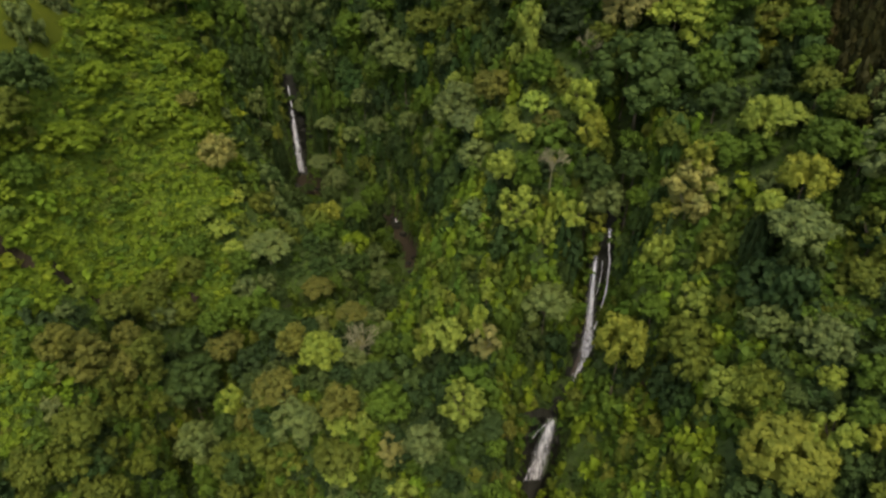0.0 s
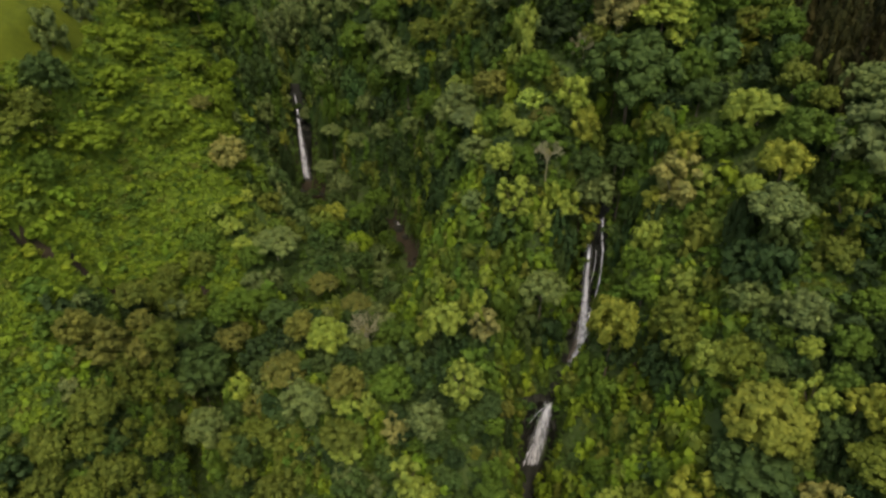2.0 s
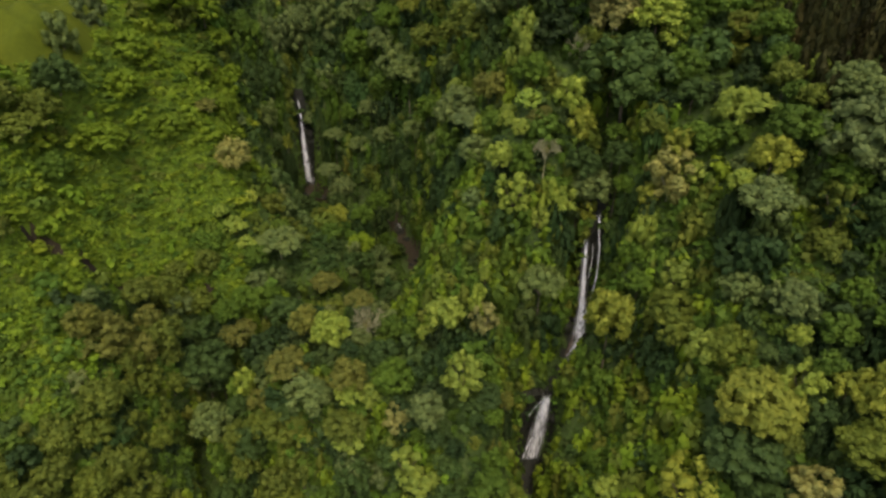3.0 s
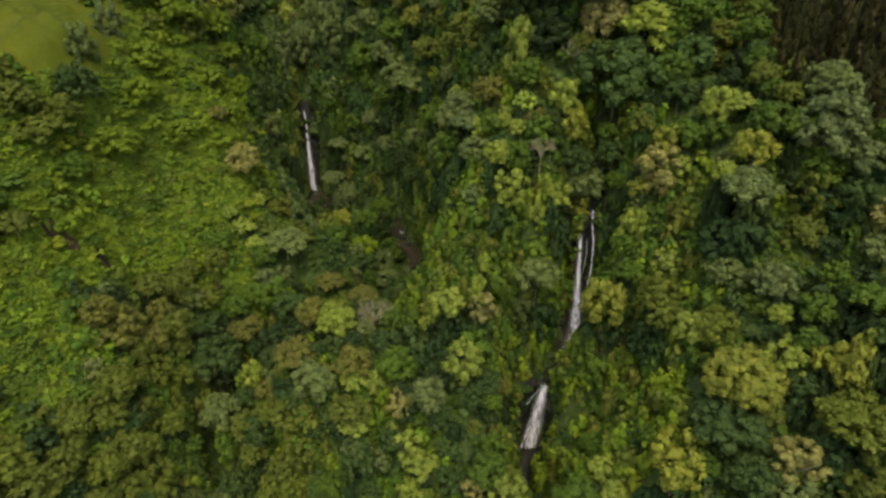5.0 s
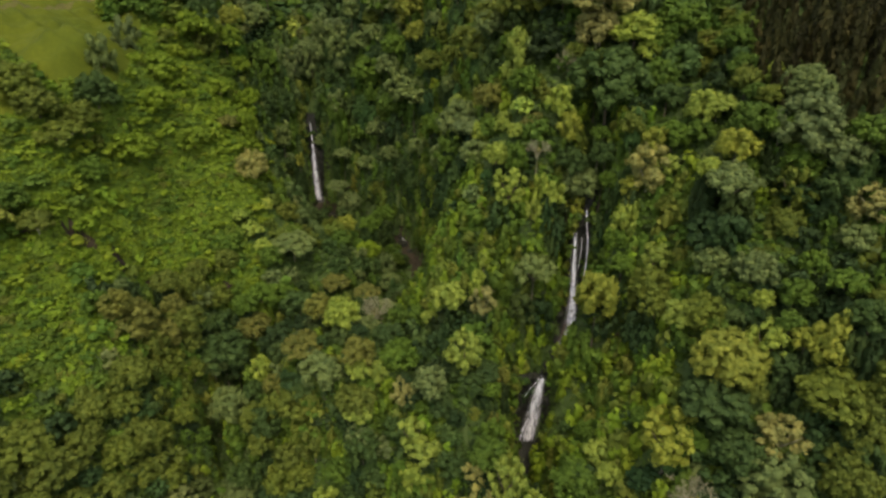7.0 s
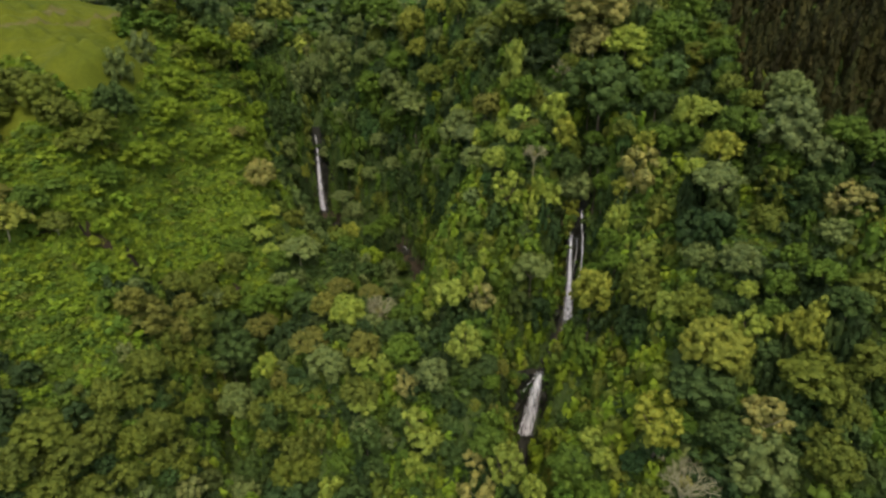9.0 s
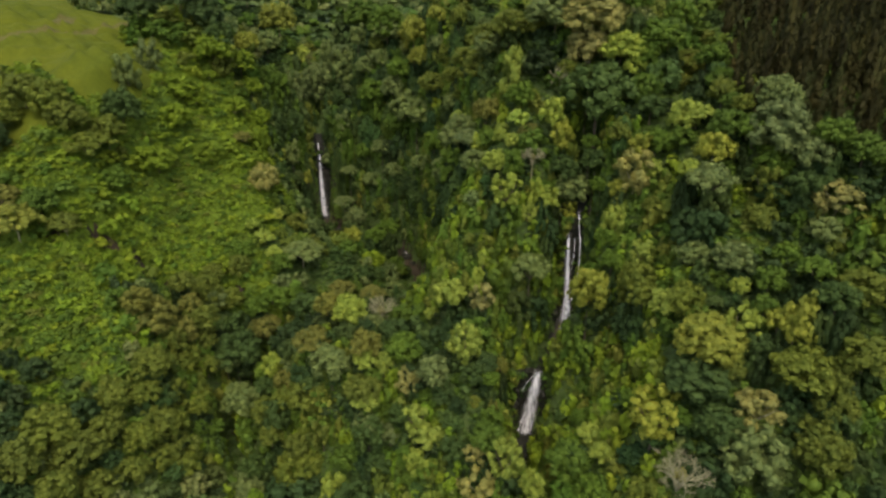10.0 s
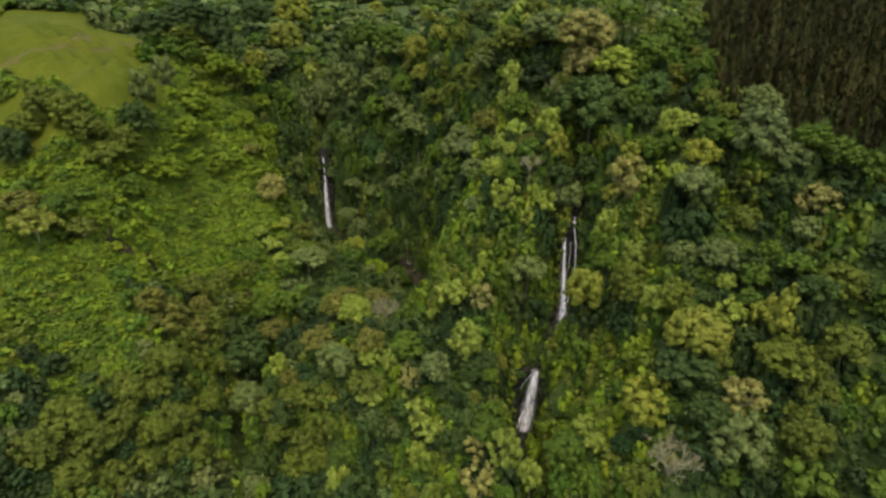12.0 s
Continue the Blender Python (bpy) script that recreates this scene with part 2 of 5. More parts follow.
def stream_distance(x, y):
    return np.minimum(along(np.asarray(x, float), np.asarray(y, float), MAIN_STREAM)[0], along(np.asarray(x, float), np.asarray(y, float), SIDE_STREAM)[0])


def in_meadow(x, y):
    """The pasture on the shoulder, with an uneven edge."""
    edge = 1 + 0.12 * np.sin(x * 0.21) + 0.1 * np.sin(y * 0.27 + 1)
    a = ((x + 152) / 46) ** 2 + ((y - 200) / 35) ** 2 < edge
    b = ((x + 117) / 17) ** 2 + ((y - 170) / 20) ** 2 < edge
    c = ((x + 136) / 17) ** 2 + ((y - 141) / 16) ** 2 < edge
    d = ((x + 205) / 55) ** 2 + ((y - 252) / 36) ** 2 < edge
    return a | b | c | d


def scrubby(x, y):
    """The open hillside under the pasture."""
    x, y = np.asarray(x, float), np.asarray(y, float)
    ragged = 4 * np.sin(y * 0.16) + 3 * np.sin(y * 0.41 + 1)
    slope = (x < -54 - 0.12 * (y - 100) + ragged) & (y > 62) & (y < 222) & (x > -165)
    return slope & ~((x > -87 + ragged) & (y < 124)) & ~(y < 76 + ragged) & ~((y > 205 + ragged) & (x > -96))


def in_crease(x, y, wide=1.0):
    x, y = np.asarray(x, float), np.asarray(y, float)
    inside = np.zeros(x.shape, bool)
    for a, b in CREASES:
        inside = inside | (((x - a) / 2.6) ** 2 + ((y - b) / 1.8) ** 2 < wide)
    return inside


def on_bare_earth(x, y):
    a = ((x - 39.2) / 3.4) ** 2 + ((y - 88.6 + 0.2 * (x - 39.2)) / 1.5) ** 2 < 1
    b = ((x - 30.2) / 1.7) ** 2 + ((y - 91) / 1.6) ** 2 < 1
    return a | b


def axis(low, high, step, far_low, far_high):
    """Grid lines: even in the middle, wider and wider towards the horizon."""
    middle = list(np.arange(low, high + step / 2, step))
    before, after, gap = [], [], step
    while low > far_low:
        gap *= 1.25
        low -= gap
        before.append(low)
    gap = step
    while high < far_high:
        gap *= 1.25
        high += gap
        after.append(high)
    return np.array(before[::-1] + middle + after)


def mesh_from(name, verts, faces, sides):
    """A mesh from arrays; every face has the same number of sides."""
    me = bpy.data.meshes.new(name)
    me.vertices.add(len(verts))
    me.vertices.foreach_set("co", np.ascontiguousarray(verts, np.float32).ravel())
    me.loops.add(len(faces) * sides)
    me.loops.foreach_set("vertex_index", np.ascontiguousarray(faces, np.int32).ravel())
    me.polygons.add(len(faces))
    me.polygons.foreach_set("loop_start", np.arange(0, len(faces) * sides, sides, dtype=np.int32))
    me.update(calc_edges=True)
    return me


def build_ground():
    xs, ys = axis(-175, 125, 1.5, -2600, 2600), axis(25, 265, 1.5, -2400, 3000)
    gx, gy = np.meshgrid(xs, ys)
    gz = ground(gx, gy) + roughness_of(gx, gy) * np.clip(stream_distance(gx, gy) / 6 - 0.4, 0, 1) + mounds(gx, gy)
    nx, ny = len(xs), len(ys)
    i = np.arange(nx * ny).reshape(ny, nx)
    faces = np.stack([i[:-1, :-1], i[:-1, 1:], i[1:, 1:], i[1:, :-1]], -1).reshape(-1, 4)
    me = mesh_from("ground", np.stack([gx, gy, gz], -1).reshape(-1, 3), faces, 4)
    for material in (FLOOR, GRASS, RED_EARTH, MUD, TRACK, ROCK, HILLSIDE):
        me.materials.append(material)
    cx, cy = (xs[:-1] + xs[1:]) / 2, (ys[:-1] + ys[1:]) / 2
    mx, my = np.meshgrid(cx, cy)
    kind = np.zeros(mx.shape, np.int32)
    kind[scrubby(mx, my)] = 6
    meadow = in_meadow(mx, my)
    kind[meadow] = 1
    track = np.abs(mx + 153 - (my - 164) * 0.31 - 2 * np.sin(my * 0.1)) < 1.1
    worn = ((mx + 147) / 3) ** 2 + ((my - 207) / 7) ** 2 < 1
    kind[meadow & (track | worn)] = 4
    kind[on_bare_earth(mx, my)] = 2
    # dark mud here paints the creases' shade as well as their bare earth
    kind[in_crease(mx, my)] = 3
    kind[(along(mx, my, MAIN_STREAM)[0] < 3.4) & (my > 206) & (my < 219)] = 3
    uneven = 1.3 * np.sin(mx * 1.7 + my) + 0.9 * np.sin(my * 2.3 - mx)
    main, level = along(mx, my, MAIN_STREAM)
    kind[(main < 2.4 + 0.5 * uneven) & (my > 170) & (my < 200)] = 3
    side = along(mx, my, SIDE_STREAM)[0]
    kind[(side < 4.2 + 0.5 * uneven) & (my > 85) & (my < 94)] = 5
    kind[(side < 2.9 + uneven) & (((my > 89) & (my < 98)) | ((my > 103) & (my < 118)))] = 5
    kind[(main < 4.6 + uneven) & (my > 219) & (my < 229)] = 5
    me.polygons.foreach_set("material_index", kind.ravel())
    me.polygons.foreach_set("use_smooth", np.ones(len(faces), bool))
    tagged(new("ground", me), "forest floor of a steep green ravine with a grassy pasture on its shoulder", "ground", kind="structure")


build_ground()

# ---- foliage, as arrays: lobes of a crown, each a rough core under a coat of leaves ----
RNG = np.random.default_rng(7)


def ball(divisions):
    bm = bmesh.new()
    bmesh.ops.create_icosphere(bm, subdivisions=divisions, radius=1)
    bm.verts.ensure_lookup_table()
    v = np.array([p.co[:] for p in bm.verts])
    f = np.array([[p.index for p in q.verts] for q in bm.faces])
    bm.free()
    return v, f


BALL_ROUGH, BALL_FINE = ball(1), ball(2)


def leafy(lobes, core, cards, leaf, squash=1.0):
    """Vertices and triangles of a crown of lobes (x, y, z, radius)."""
    verts, faces, count = [], [], 0
    lobes = np.asarray(lobes, float)
    middle = lobes[:, :3].mean(0)
    for x, y, z, r in lobes:
        centre = np.array((x, y, z))
        v, f = core
        lump = 1 + 0.26 * (RNG.random(len(v)) - 0.5) * 2
        stretch = RNG.uniform(0.72, 1.25, 3) * (1, 1, squash)
        verts.append(centre + v * (r * 0.74 * lump)[:, None] * stretch)
        faces.append(f + count)
        count += len(v)
        out = centre - middle
        out = out / (np.linalg.norm(out) + 1e-6) * 0.55 + np.array((0, 0, 0.35))
        d = RNG.normal(size=(cards, 3)) + out * 0.9
        d /= np.linalg.norm(d, axis=1)[:, None]
        p = centre + d * (r * (0.7 + 0.52 * RNG.random(cards)))[:, None] * stretch
        n = d + 0.3 * RNG.normal(size=(cards, 3)) + (0, 0, 0.2)
        n /= np.linalg.norm(n, axis=1)[:, None]
        t = np.cross(n, RNG.normal(size=(cards, 3)))
        t /= np.linalg.norm(t, axis=1)[:, None]
        b = np.cross(n, t)
        size = leaf * (0.55 + 1.0 * RNG.random(cards))[:, None]
        quad = np.stack([p + t * size, p + b * size * 0.62 + n * size * 0.2, p - t * size * 0.8, p - b * size * 0.62 + n * size * 0.2], 1)
        verts.append(quad.reshape(-1, 3))
        k = count + 4 * np.arange(cards)[:, None]
        faces.append(np.concatenate([k + (0, 1, 2), k + (0, 2, 3)]))
        count += 4 * cards
    return np.concatenate(verts), np.concatenate(faces)


def dome_lobes(n, r, low=-0.45, inner=4, near=0.66, far=0.86):
    """Lobes over a rounded crown of radius 1, uneven as boughs are."""
    out = []
    for i in range(n):
        z = low + (1 - low) * (i + 0.5) / n
        a = i * 2.39996 + RNG.uniform(-0.5, 0.5)
        ring = math.sqrt(max(0, 1 - z * z))
        reach = RNG.uniform(near, far)
        out.append((math.cos(a) * ring * reach, math.sin(a) * ring * reach, z * reach, r * RNG.uniform(0.72, 1.3)))
    for i in range(inner):
        out.append((RNG.uniform(-0.3, 0.3), RNG.uniform(-0.3, 0.3), RNG.uniform(-0.3, 0.25), 0.42))
    return out


def ragged_lobes(n, r):
    """A broken crown: boughs at all heights with gaps between them."""
    out = [(0, 0, -0.2, 0.34), (RNG.uniform(-0.2, 0.2), RNG.uniform(-0.2, 0.2), 0.3, 0.34)]
    for i in range(n):
        z = -0.8 + 1.65 * (i + RNG.uniform(0, 1)) / n
        a = i * 2.39996 + RNG.uniform(-0.8, 0.8)
        ring = math.sqrt(max(0.05, 1 - (z * 0.95) ** 2)) * RNG.uniform(0.45, 1.05)
        out.append((math.cos(a) * ring * 0.85, math.sin(a) * ring * 0.85, z * 0.85, r * RNG.uniform(0.6, 1.3)))
    return out


def flat_lobes(n, r):
    """A spreading crown, flat below and gently domed above."""
    out = []
    for i in range(n):
        ring = math.sqrt((i + 0.5) / n) * RNG.uniform(0.8, 0.95)
        a = i * 2.39996 + RNG.uniform(-0.3, 0.3)
        out.append((math.cos(a) * ring * 0.85, math.sin(a) * ring * 0.85, 0.45 - 0.75 * ring**2 + RNG.uniform(-0.15, 0.15), r * RNG.uniform(0.75, 1.25)))
    return out


def leaf_mesh(name, arrays, material):
    me = mesh_from(name, *arrays, 3)
    me.materials.append(material)
    return me


def crowns(kind):
    """Three crowns of a kind, for small, middling and large trees."""
    made = []
    for size, (n, cards, leaf) in enumerate(((24, 42, 0.1), (38, 40, 0.075), (56, 36, 0.06))):
        for variant in range(3 if size < 2 else 2):
            r = (0.27, 0.22, 0.18)[size]
            if kind == "round":
                lobes, squash = dome_lobes(n, r), 0.95
            elif kind == "dome":
                lobes, squash = dome_lobes(95, 0.15, -0.25, 6, 0.78, 0.88), 0.95
            elif kind == "ragged" or kind == "tall":
                lobes, squash = ragged_lobes(int(n * 0.95), r * 0.9), 0.9
            else:
                lobes, squash = flat_lobes(n, r * 0.82), 1.2
            made.append((size, leaf_mesh("crown_" + kind, leafy(lobes, BALL_FINE if size == 2 else BALL_ROUGH, cards, leaf, squash), LEAVES)))
    return made


CROWNS = {kind: crowns(kind) for kind in ("round", "ragged", "tall", "spreading", "dome")}


def tube(bm, points, radii, sides=6):
    """A tapered limb through points."""
    rings = []
    for i, p in enumerate(points):
        a, b = Vector(points[max(0, i - 1)]), Vector(points[min(len(points) - 1, i + 1)])
        turn = (b - a).to_track_quat("Z", "X")
        rings.append([bm.verts.new(Vector(p) + turn @ Vector((math.cos(k * math.tau / sides) * radii[i], math.sin(k * math.tau / sides) * radii[i], 0))) for k in range(sides)])
    for lower, upper in zip(rings[:-1], rings[1:]):
        for k in range(sides):
            bm.faces.new((lower[k], lower[(k + 1) % sides], upper[(k + 1) % sides], upper[k]))
    bm.faces.new(rings[-1])


def finish(name, bm, material):
    me = bpy.data.meshes.new(name)
    bm.to_mesh(me)
    bm.free()
    me.materials.append(material)
    return me


def trunk_mesh(name, material, bend):
    """A trunk one metre high in z, to be stretched, with its foot in the ground."""
    bm = bmesh.new()
    path = [(bend * 0.3 * math.sin(z * 2.5), bend * 0.2 * math.sin(z * 3.1 + 1), z) for z in (-0.25, 0.0, 0.3, 0.6, 0.85, 1.05)]
    tube(bm, path, [0.46, 0.36, 0.29, 0.26, 0.22, 0.14])
    return finish(name, bm, material)


def limb_mesh(name, material, seed):
    """One bough under a crown of radius and half-height 1, spreading from its foot along x."""
    rng = random.Random(seed)
    bm = bmesh.new()
    tube(bm, [(0, 0, -0.75), (0.2, rng.uniform(-0.05, 0.05), -0.42), (0.42, rng.uniform(-0.08, 0.08), -0.05), (0.62, 0, rng.uniform(0.15, 0.4))], [0.045, 0.036, 0.026, 0.01], 5)
    return finish(name, bm, material)


def bare_mesh(name, material, seed):
    """One bare bough that forks and forks again."""
    rng = random.Random(seed)
    bm = bmesh.new()

    def fork(p, way, length, radius, depth):
        end = p + way * length
        knee = p + way * length * 0.5 + Vector((rng.uniform(-1, 1), rng.uniform(-1, 1), rng.uniform(-0.5, 0.5))) * length * 0.12
        tube(bm, [p, knee, end], [radius, radius * 0.85, radius * 0.65], 4)
        if depth:
            for i in range(3):
                turn = Vector((rng.gauss(0, 1), rng.gauss(0, 1), rng.gauss(0.25, 0.7))).normalized()
                fork(end, (way * 0.75 + turn * 0.75).normalized(), length * rng.uniform(0.62, 0.8), radius * 0.6, depth - 1)

    fork(Vector((0, 0, -0.75)), Vector((0.6, 0, 0.75)).normalized(), 0.5, 0.045, 4)
    return finish(name, bm, material)


TRUNKS = [trunk_mesh("trunk", BARK_PALE, 0.6), trunk_mesh("trunk", BARK_DARK, 1.0)]
BOUGHS = [[limb_mesh("limb", BARK_PALE, i) for i in (3, 4)], [limb_mesh("limb", BARK_DARK, i) for i in (5, 6)]]
BARE = [bare_mesh("bare_bough", BARK_PALE, s) for s in (2, 9, 5)]

SHAPES = {"dome": "tree with smooth domed crown", "round": "round-crowned tree", "ragged": "tree with broken crown", "tall": "tall narrow tree", "spreading": "tree with spreading crown", "bare": "nearly leafless tree"}
SHADES = {"lime": "bright lime-green", "yellow": "yellow-green", "green": "fresh green", "olive": "olive-green", "grey": "grey-green", "dark": "dark green", "brown": "brownish olive", "straw": "straw-coloured", "pale": "pale grey", "meadow": "fresh green"}
STANDING, FEET = [], []


def plant(kind, shade, x, y, lift, spread, half):
    """One tree: its crown's middle is lift metres above the ground; spread is the crown's radius, half its half-height."""
    z = float(ground(x, y))
    tree = new(kind + "_tree", None)
    tree.location = (x, y, z)
    tree.empty_display_size = 0.5
    turn = (x * 7.3 + y * 3.1) % math.tau
    pick = int(abs(x * 13 + y * 5))
    light_bark = shade in ("straw", "pale") or kind == "spreading" and lift < 9
    stout = max(0.5, spread * 0.12) * (0.8 if kind == "spreading" else 1)

    def piece(name, me, at, scale):
        ob = new(name, me)
        ob.parent, ob.location, ob.scale, ob.rotation_euler = tree, at, scale, (0, 0, turn)
        return ob

    trunk = piece("trunk", TRUNKS[0 if light_bark else 1], (0, 0, 0), (stout, stout, max(1.5, lift - half * 0.45)))
    def on_trunk(name, me, angle, at, scale):
        ob = new(name, me)
        ob.parent = trunk
        ob.matrix_parent_inverse = trunk.matrix_basis.inverted()
        ob.location, ob.scale, ob.rotation_euler = at, scale, (0, 0, angle)

    if kind == "bare":
        for i in range(8):
            on_trunk("bough", BARE[(pick + i) % 3], turn + i * 0.785 + 0.3 * math.sin(i * 5 + x), (0, 0, lift), (spread * (1.1 - 0.3 * (i % 2)), spread * (1.1 - 0.3 * (i % 2)), half * (1.2 + 0.3 * (i % 2))))
        crown = piece("crown", [m for s, m in CROWNS["ragged"] if s == 0][pick % 3], (0, 0, lift - half * 0.35), (spread * 0.3, spread * 0.3, half * 0.3))
    else:
        size = 0 if spread < 3.9 else 1 if spread < 6.2 else 2
        choices = [m for s, m in CROWNS[kind] if s == size]
        crown = piece("crown", choices[pick % len(choices)], (0, 0, lift), (spread * 1.08, spread * 1.08, half * 1.08))
        if kind in ("spreading", "ragged"):
            for i in range(5):
                on_trunk("limb", BOUGHS[0 if light_bark else 1][i % 2], turn + i * 1.26 + 0.3 * math.sin(i * 5 + x), (0, 0, lift), (spread, spread, half))
    r, g, b = TINTS["straw" if shade == "pale" else shade]
    wobble = 0.9 + 0.2 * ((x * 1.7 + y * 2.3) % 1)
    crown.color = (r * wobble, g * wobble, b, 1)
    where = "on the scrubby hillside" if x < -85 and y > 100 else "beside the waterfall" if stream_distance(x, y) < 9 and y > 70 else "in the ravine forest"
    tagged(tree, SHADES[shade] + " " + SHAPES[kind] + " " + where, "tree", group="trees of the ravine")
    STANDING.append((x, y, z, spread))
    if (kind not in ("spreading", "bare") or kind == "spreading" and lift > 9) and stream_distance(x, y) > 5:
        FEET.append((x, y, z, spread, lift, half))


# ---- the trees that stand out, one by one ----
# some of the farthest green and olive crowns are set grey, as painted haze
plant("round", "olive", -127.3, 142.5, 5.1, 6.3, 5.3)
plant("round", "olive", -119.0, 141.0, 3.9, 6.2, 6.3)
plant("round", "olive", -113.8, 139.0, 3.6, 6.0, 5.1)
plant("spreading", "olive", -108.5, 137.1, 3.3, 9.0, 4.5)
plant("round", "olive", -105.4, 143.4, 6.9, 5.0, 4.1)
plant("round", "olive", -131.5, 136.3, 4.2, 5.2, 4.2)
plant("round", "dark", -131.1, 127.8, 5.8, 5.0, 6.2)
plant("tall", "grey", -104.3, 161.0, 4.4, 4.2, 6.5)
plant("tall", "grey", -105.9, 181.8, 4.2, 4.6, 7.0)
plant("round", "dark", -104.2, 152.2, 4.0, 6.3, 6.4)
plant("round", "meadow", -94.9, 178.6, 3.2, 6.7, 4.6)
plant("spreading", "meadow", -80.2, 188.6, 3.2, 5.8, 4.7)
plant("tall", "meadow", -74.6, 196.0, 3.7, 4.8, 6.1)
plant("round", "straw", -64.9, 164.0, 3.5, 5.3, 5.2)
plant("round", "dark", -92.7, 206.8, 11.5, 7.3, 6.2)
plant("round", "dark", -100.9, 206.8, 11.1, 9.9, 5.0)
plant("round", "dark", -118.9, 209.7, 11.5, 7.6, 5.2)
plant("round", "dark", -99.2, 287.8, 16.8, 7.9, 6.4)
plant("round", "yellow", -83.1, 307.0, 16.8, 9.8, 8.4)
plant("round", "yellow", -73.2, 241.1, 13.3, 8.0, 6.9)
plant("round", "meadow", -82.7, 210.8, 8.2, 6.2, 5.0)
plant("round", "dark", -88.0, 204.1, 12.3, 6.0, 4.9)
plant("spreading", "brown", -122.9, 112.4, 5.2, 7.6, 3.9)
plant("spreading", "yellow", -115.8, 106.9, 7.1, 8.2, 4.7)
plant("spreading", "olive", -105.7, 111.7, 5.4, 4.6, 3.7)
plant("round", "green", -112.1, 113.4, 6.5, 4.6, 3.8)
plant("round", "green", -101.6, 134.6, 3.0, 4.5, 4.1)
plant("round", "yellow", -13.5, 211.8, 16.9, 5.3, 6.0)
plant("round", "yellow", -11.1, 207.0, 11.3, 4.1, 4.2)
plant("round", "green", -24.9, 224.3, 16.4, 7.4, 7.6)
plant("round", "green", -37.5, 249.5, 16.9, 8.2, 6.9)
plant("tall", "grey", -43.4, 230.3, 13.8, 5.8, 7.9)
plant("tall", "grey", -16.8, 201.9, 19.0, 5.7, 7.0)
plant("round", "grey", 3.8, 148.3, 16.7, 6.4, 5.6)
plant("tall", "green", 0.9, 141.3, 18.8, 4.5, 5.6)
plant("ragged", "lime", 14.9, 108.0, 13.4, 4.2, 4.7)
plant("tall", "lime", 18.1, 137.1, 7.7, 3.6, 6.9)
plant("round", "olive", 17.7, 146.2, 13.1, 5.3, 4.5)
plant("round", "grey", 29.7, 140.9, 13.6, 7.9, 5.4)
plant("round", "straw", 39.4, 135.5, 16.6, 8.6, 6.1)
plant("round", "straw", 38.3, 133.9, 8.4, 6.0, 5.3)
plant("round", "lime", 46.7, 129.8, 10.0, 6.0, 4.3)
plant("round", "green", 50.4, 136.1, 17.0, 5.2, 3.6)
plant("round", "green", 56.9, 130.9, 12.0, 6.1, 4.4)
plant("round", "green", 66.6, 145.5, 16.5, 4.7, 4.8)
plant("round", "dark", 40.6, 124.3, 16.3, 10.8, 8.5)
plant("ragged", "lime", 28.5, 121.5, 10.4, 3.2, 4.1)
plant("ragged", "yellow", 30.2, 119.3, 7.6, 3.6, 4.1)
plant("bare", "straw", 22.4, 115.7, 8.3, 2.9, 2.9)
plant("bare", "pale", 31.2, 132.2, 6.9, 2.6, 4.8)
plant("round", "green", 68.7, 122.4, 9.8, 4.2, 3.4)
plant("round", "olive", 68.4, 136.7, 9.2, 4.6, 3.8)
plant("round", "lime", 57.8, 107.0, 5.3, 3.9, 4.4)
plant("round", "yellow", 60.9, 93.6, 11.5, 4.4, 3.8)
plant("tall", "yellow", 48.0, 105.6, 6.0, 3.1, 3.9)
plant("ragged", "straw", 46.4, 102.6, 6.2, 5.7, 5.8)
plant("spreading", "grey", 57.8, 84.9, 14.2, 5.6, 4.3)
plant("round", "grey", 34.0, 116.4, 16.3, 5.1, 4.7)
plant("tall", "lime", 42.1, 99.5, 4.1, 3.1, 4.8)
plant("round", "grey", 73.4, 90.1, 11.2, 6.7, 6.8)
plant("round", "grey", 75.4, 100.2, 4.5, 4.7, 4.0)
plant("round", "green", 87.2, 80.8, 8.4, 4.4, 3.8)
plant("ragged", "straw", 83.3, 78.6, 4.4, 5.1, 3.7)
plant("ragged", "olive", 71.2, 85.9, 5.1, 4.4, 5.2)
plant("tall", "lime", 23.4, 110.5, 5.0, 2.4, 4.6)
plant("ragged", "lime", 21.1, 108.8, 3.4, 2.4, 3.2)
plant("ragged", "lime", 26.4, 109.4, 16.0, 3.2, 3.2)
plant("round", "lime", 12.1, 115.2, 9.3, 3.0, 3.0)
plant("round", "lime", -26.7, 99.2, 5.1, 4.4, 4.8)
plant("bare", "straw", -19.2, 107.7, 10.8, 4.0, 4.9)
plant("spreading", "grey", -49.1, 144.5, 6.7, 7.9, 4.2)
plant("spreading", "brown", -57.0, 120.0, 16.3, 5.6, 3.8)
plant("spreading", "brown", -36.5, 95.4, 10.2, 6.4, 4.1)
plant("round", "grey", -30.5, 86.8, 8.7, 5.4, 4.7)
plant("round", "brown", -21.2, 87.3, 6.1, 3.8, 3.5)
plant("round", "lime", -21.2, 85.5, 5.5, 3.0, 2.3)
plant("ragged", "lime", -16.5, 85.3, 4.6, 2.4, 3.1)
plant("ragged", "lime", -51.4, 104.9, 3.5, 3.5, 4.5)
plant("round", "dark", -63.5, 109.8, 15.6, 7.3, 5.5)
plant("round", "grey", -59.5, 97.4, 3.9, 5.3, 5.4)
plant("round", "dark", -47.7, 90.3, 11.0, 4.2, 5.2)
plant("round", "olive", -37.7, 90.7, 3.2, 5.7, 4.1)
plant("round", "olive", -21.6, 80.8, 9.0, 4.5, 3.1)
plant("spreading", "lime", -20.8, 78.9, 9.8, 3.7, 2.7)
